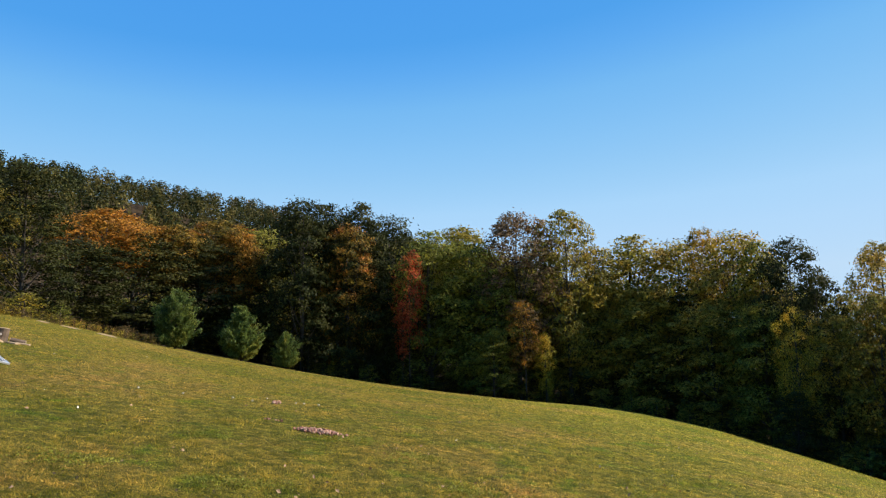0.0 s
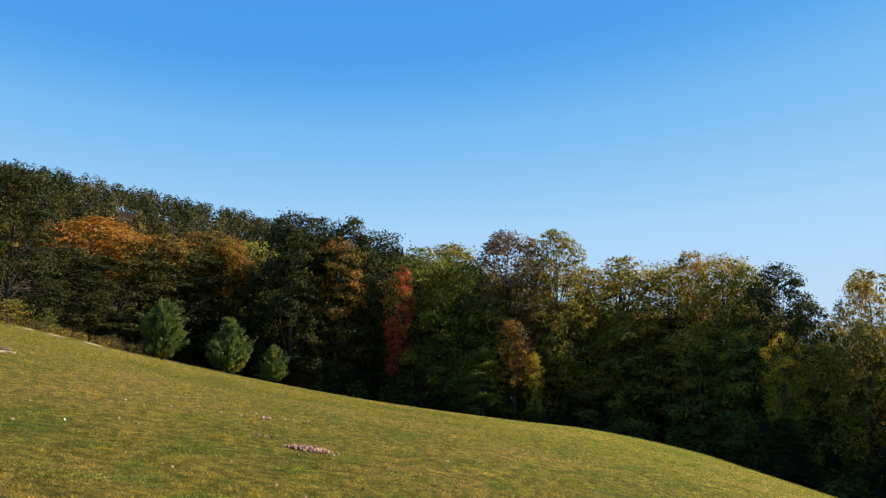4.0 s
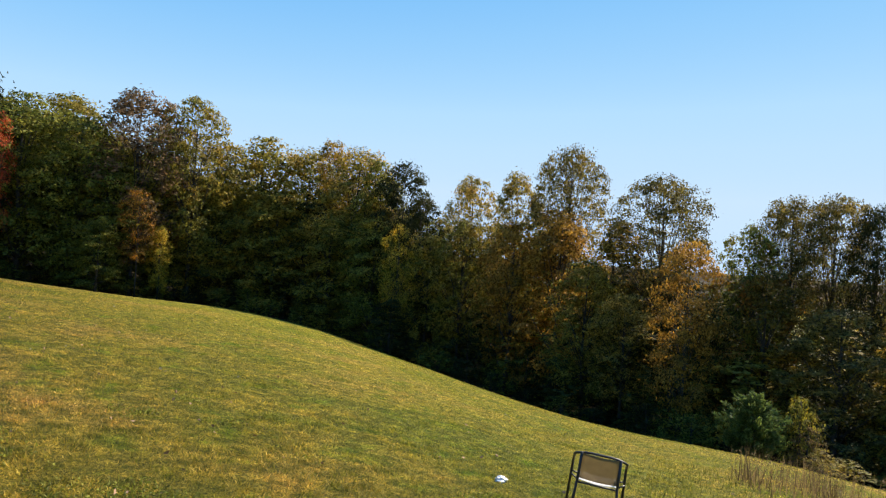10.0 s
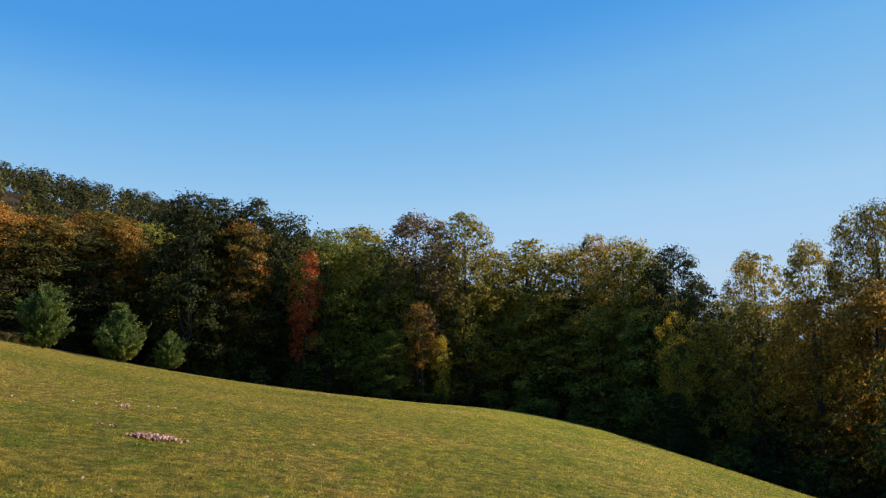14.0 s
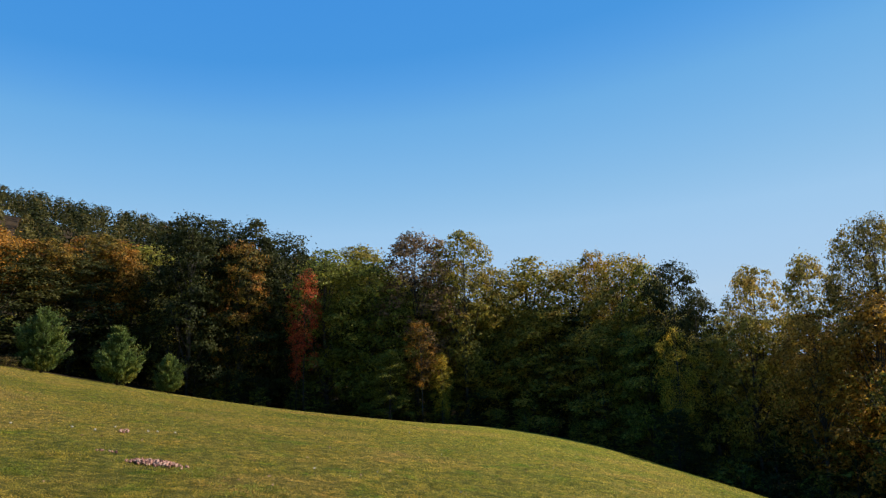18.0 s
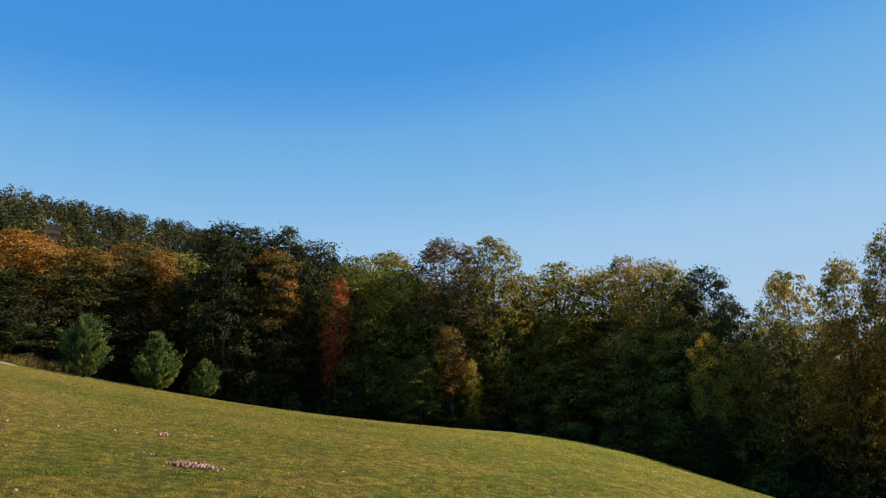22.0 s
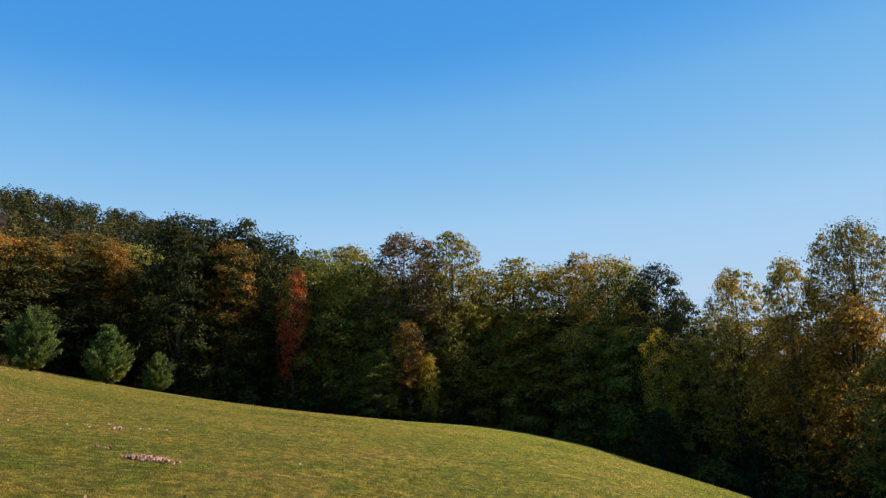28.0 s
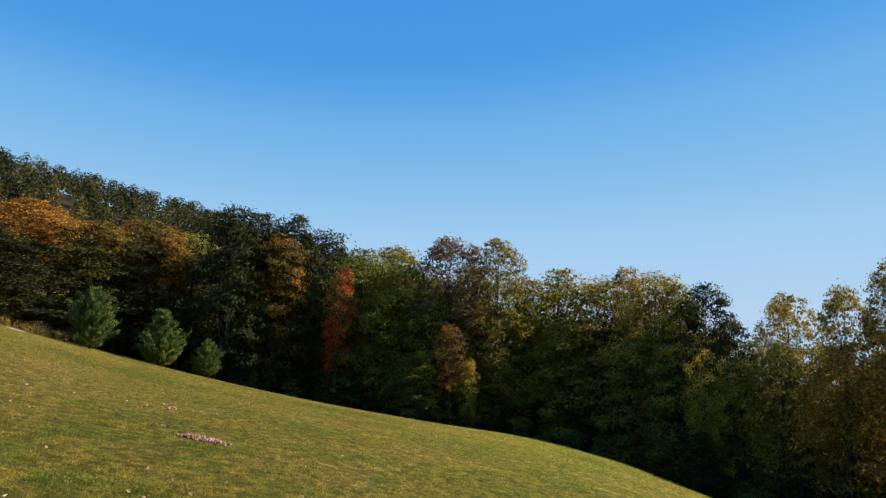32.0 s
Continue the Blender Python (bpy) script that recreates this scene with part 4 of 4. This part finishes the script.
LOGX, LOGY = -14.47, 22.13
log(LOGX, LOGY, 0.2, 0.44, 0, 0, "upright sawn log section standing on the lawn")
log(LOGX - 0.62, LOGY - 0.15, 0.18, 0.34, 0, 70, "short dark upright log section")
log(LOGX - 1.0, LOGY - 0.25, 0.17, 0.5, 82, 70, "short thick log lying on its side")
log(LOGX + 0.38, LOGY + 0.28, 0.08, 0.45, 86, -60, "dark log lying in the grass")
log(LOGX - 1.35, LOGY - 0.1, 0.17, 0.8, 86, 30, "log lying beside the solar panel")
for k in range(34):
    x, y = LOGX - 0.35 + RNG.uniform(-0.8, 0.5), LOGY - 0.6 + RNG.uniform(-0.35, 0.3)
    bm = bmesh.new()
    w, h, ln = RNG.uniform(0.08, 0.16), RNG.uniform(0.06, 0.12), RNG.uniform(0.35, 0.6)
    add_box(bm, (ln, w, h), pose(0, 0, 0), 0.012)
    for v in bm.verts:
        if v.co.z > 0:
            v.co.y *= 0.5
    piece = part("firewood", bm, (GREY, CUT, GREY)[k % 3], None)
    piece.matrix_basis = on_ground(x, y, RNG.uniform(0, 180)) @ pose(0, 0, h * 0.45 + 0.07 * (k % 4), RNG.uniform(-25, 25), RNG.uniform(-30, 30))
    tagged(piece, "split piece of weathered firewood beside the logs", "firewood", "split firewood")
for x, y, ln, turn in ((LOGX + 0.62, LOGY + 0.2, 0.42, 20), (LOGX + 0.5, LOGY - 0.15, 0.4, -15)):
    bm = bmesh.new()
    add_box(bm, (ln, 0.2, 0.05), pose(0, 0, 0.025), 0.01)
    slab = part("wood_slab", bm, CUT, None)
    slab.matrix_basis = on_ground(x, y, turn)
    tagged(slab, "pale sawn slab of wood lying flat in the grass", "slab", "wood slabs")

# ---- bare soil along the wood's edge ----
SOIL = plain("sandy_soil", (0.24, 0.17, 0.10), 0.95, 0, 0.3, 6, 0.6)


def soil_patch(bearing, near, long, wide, turn):
    d = float(edge_distance(bearing)) - near
    x, y = -d * math.sin(radians(bearing)), d * math.cos(radians(bearing))
    bm = bmesh.new()
    n, off = 28, RNG.uniform(0, 9)
    c, s = math.cos(radians(turn)), math.sin(radians(turn))
    mid = bm.verts.new((0, 0, 0.05))
    rings = []
    for q, lift in ((0.55, 0.045), (1.0, -0.03)):
        ring = []
        for k in range(n):
            a = math.tau * k / n
            r = q * (1 + 0.3 * noise.noise((math.cos(a) * 1.5 + off, math.sin(a) * 1.5, off)))
            px, py = r * long / 2 * math.cos(a), r * wide / 2 * math.sin(a)
            wx, wy = px * c - py * s, px * s + py * c
            ring.append(bm.verts.new((wx, wy, ground_z(x + wx, y + wy) - ground_z(x, y) + lift)))
        rings.append(ring)
    for k in range(n):
        bm.faces.new((mid, rings[0][k], rings[0][(k + 1) % n]))
        bm.faces.new((rings[0][k], rings[1][k], rings[1][(k + 1) % n], rings[0][(k + 1) % n]))
    ob = part("soil_patch", bm, SOIL, None, smooth=True)
    ob.matrix_basis = pose(x, y, ground_z(x, y))
    tagged(ob, "bare strip of pale sandy soil at the lawn's end", "soil", "bare soil strips")


soil_patch(26.4, 2.2, 1.6, 1.7, 35)
soil_patch(28.9, 1.8, 1.5, 1.1, 35)
soil_patch(30.6, 1.5, 0.9, 0.5, 40)
soil_patch(36.0, 2.5, 4.0, 0.9, 30)

# ---- weeds ----
WEED = leaf_material("dry_stalk", (0.12, 0.082, 0.035), (0.18, 0.125, 0.052), (0.26, 0.19, 0.085), 0.5, 0.45)


def weed_bed(name, spots, tall, label, mat, leafy=7, leaf=0.11):
    """Upright dry stalks with small leaves, rooted on the lawn."""
    rng = np.random.default_rng(len(name) * 7 + len(spots))
    xs, ys = np.array(spots).T
    sv, sf = blades(rng, xs, ys, tall, 0.013, 0.45)
    n = len(xs) * leafy
    pick = rng.integers(0, len(xs), n)
    h = rng.random(n)
    px, py = xs[pick] + rng.normal(size=n) * 0.05, ys[pick] + rng.normal(size=n) * 0.05
    p = np.stack([px, py, height_at(px, py) + tall * (0.1 + 0.85 * h)], 1)
    lv, lf = leaves(rng, p, rng.uniform(0.5, 1.2, n), leaf, 0.5, 0.4)
    verts, faces = np.vstack([sv, lv]), np.vstack([sf, lf + len(sv)])
    tagged(new(name, mesh_of(name, verts, faces, mat)), label, "weeds", kind="stuff")


def spread(rng, count, b0, b1, d0, d1):
    out = []
    for _ in range(count):
        b, d = math.radians(rng.uniform(b0, b1)), rng.uniform(d0, d1)
        out.append((-d * math.sin(b), d * math.cos(b)))
    return out


def bunches(rng, count, b0, b1, d0, d1):
    """Stalks in loose bunches."""
    return [(x + rng.normal() * 0.16, y + rng.normal() * 0.16) for x, y in spread(rng, count, b0, b1, d0, d1) for _ in range(rng.integers(4, 14))]


wr = np.random.default_rng(4)
weed_bed("dry_weeds", bunches(wr, 46, -63, -56.3, 13.2, 17) + bunches(wr, 60, -76, -60, 12.8, 19), 0.62, "tall dry tan weed stalks beyond the mown lawn", WEED, 1, 0.05)
weed_bed("green_weeds", spread(wr, 3500, -76, -50, 9.0, 16), 0.11, "low green weeds at the lawn's rough end", LEAF["green_leaf"], 1, 0.03)
clover = []
for _ in range(46):
    b, d, wide = math.radians(wr.uniform(-72, 38)), 4.8 * 3.2 ** wr.random(), wr.uniform(0.06, 0.28)
    clover += [(-d * math.sin(b) + wr.normal() * wide, d * math.cos(b) + wr.normal() * wide * 0.7) for _ in range(int(wide * 420))]
weed_bed("clover", clover, 0.05, "patches of bright green clover and broad weeds in the lawn", LEAF["clover_leaf"], 4, 0.034)
weed_bed("broad_weeds", spread(wr, 2600, -72, -57.5, 8.4, 12.5), 0.10, "bright green broad-leaved weeds at the lawn's rough end", LEAF["clover_leaf"], 2, 0.05)
edge = []
for _ in range(800):
    b = wr.uniform(22.5, 42)
    d = float(edge_distance(b)) + wr.normal() * 1.3 - 0.2
    edge.append((-d * math.sin(radians(b)), d * math.cos(radians(b))))
weed_bed("edge_weeds", edge[:480], 0.7, "rough dry weeds fringing the wood's edge", LEAF["weed_leaf"], 6)
weed_bed("edge_weeds_green", edge[480:], 0.55, "rough green weeds fringing the wood's edge", LEAF["olive_leaf"], 8)
under = [(-9.1 - 3.4 * wr.random(), 11.6 + 2.6 * wr.random()) for _ in range(1500)]
weed_bed("tall_grass", under, 0.15, "long unmown grass under the solar panel", LEAF["green_leaf"], 1, 0.06)

for x, y, h, w, leaf in ((11.9, 4.45, 1.0, 1.9, "dark_shade_leaf"), (13.9, 4.9, 0.9, 1.8, "weed_leaf"), (27.5, 15.2, 1.1, 1.6, "pale_leaf"), (28.3, 16.3, 1.9, 1.6, "weed_leaf"), (28.6, 16.9, 3.1, 1.8, "olive_leaf"), (29.1, 17.2, 3.3, 1.5, "lime_leaf"), (28, 12, 1.0, 2.0, "mixed_leaf"), (26, 13.5, 0.8, 1.7, "olive_leaf"), (25, 11.2, 0.7, 1.6, "mixed_leaf")):
    tree("shrub", leaf, x, y, h, w)
# First five shrubs are added fill, hiding sunlit ground seen through gaps.
for b, near, h, w, leaf in ((-28.6, -1.0, 2.2, 3.2, "dark_shade_leaf"), (-31.5, -1.0, 2.0, 3.2, "green_leaf"), (-34.0, -1.2, 2.2, 3.2, "dark_shade_leaf"), (-48.5, -1.2, 2.0, 3.0, "dark_shade_leaf"), (-52.0, -1.2, 1.8, 3.0, "olive_leaf"), (32.0, 0.2, 1.7, 3.4, "olive_leaf"), (34.5, 0.3, 1.2, 2.6, "weed_leaf"), (29.6, 0.0, 1.4, 2.0, "green_leaf"), (38.6, 0.3, 2.2, 3.0, "lime_leaf"), (25.2, 0.2, 1.0, 2.2, "weed_leaf"), (23.6, 0.4, 0.9, 2.2, "weed_leaf")):
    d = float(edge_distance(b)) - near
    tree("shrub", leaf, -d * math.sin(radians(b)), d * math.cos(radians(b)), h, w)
bush = make_pine(77)
bush.matrix_basis = pose(26.6, 17.7, ground_z(26.6, 17.7) - 0.1, 0, 0, 15) @ Matrix.Diagonal((0.76, 0.76, 0.64, 1))
tagged(bush, "Low bushy young pine standing where the lawn ends", group="young pines")
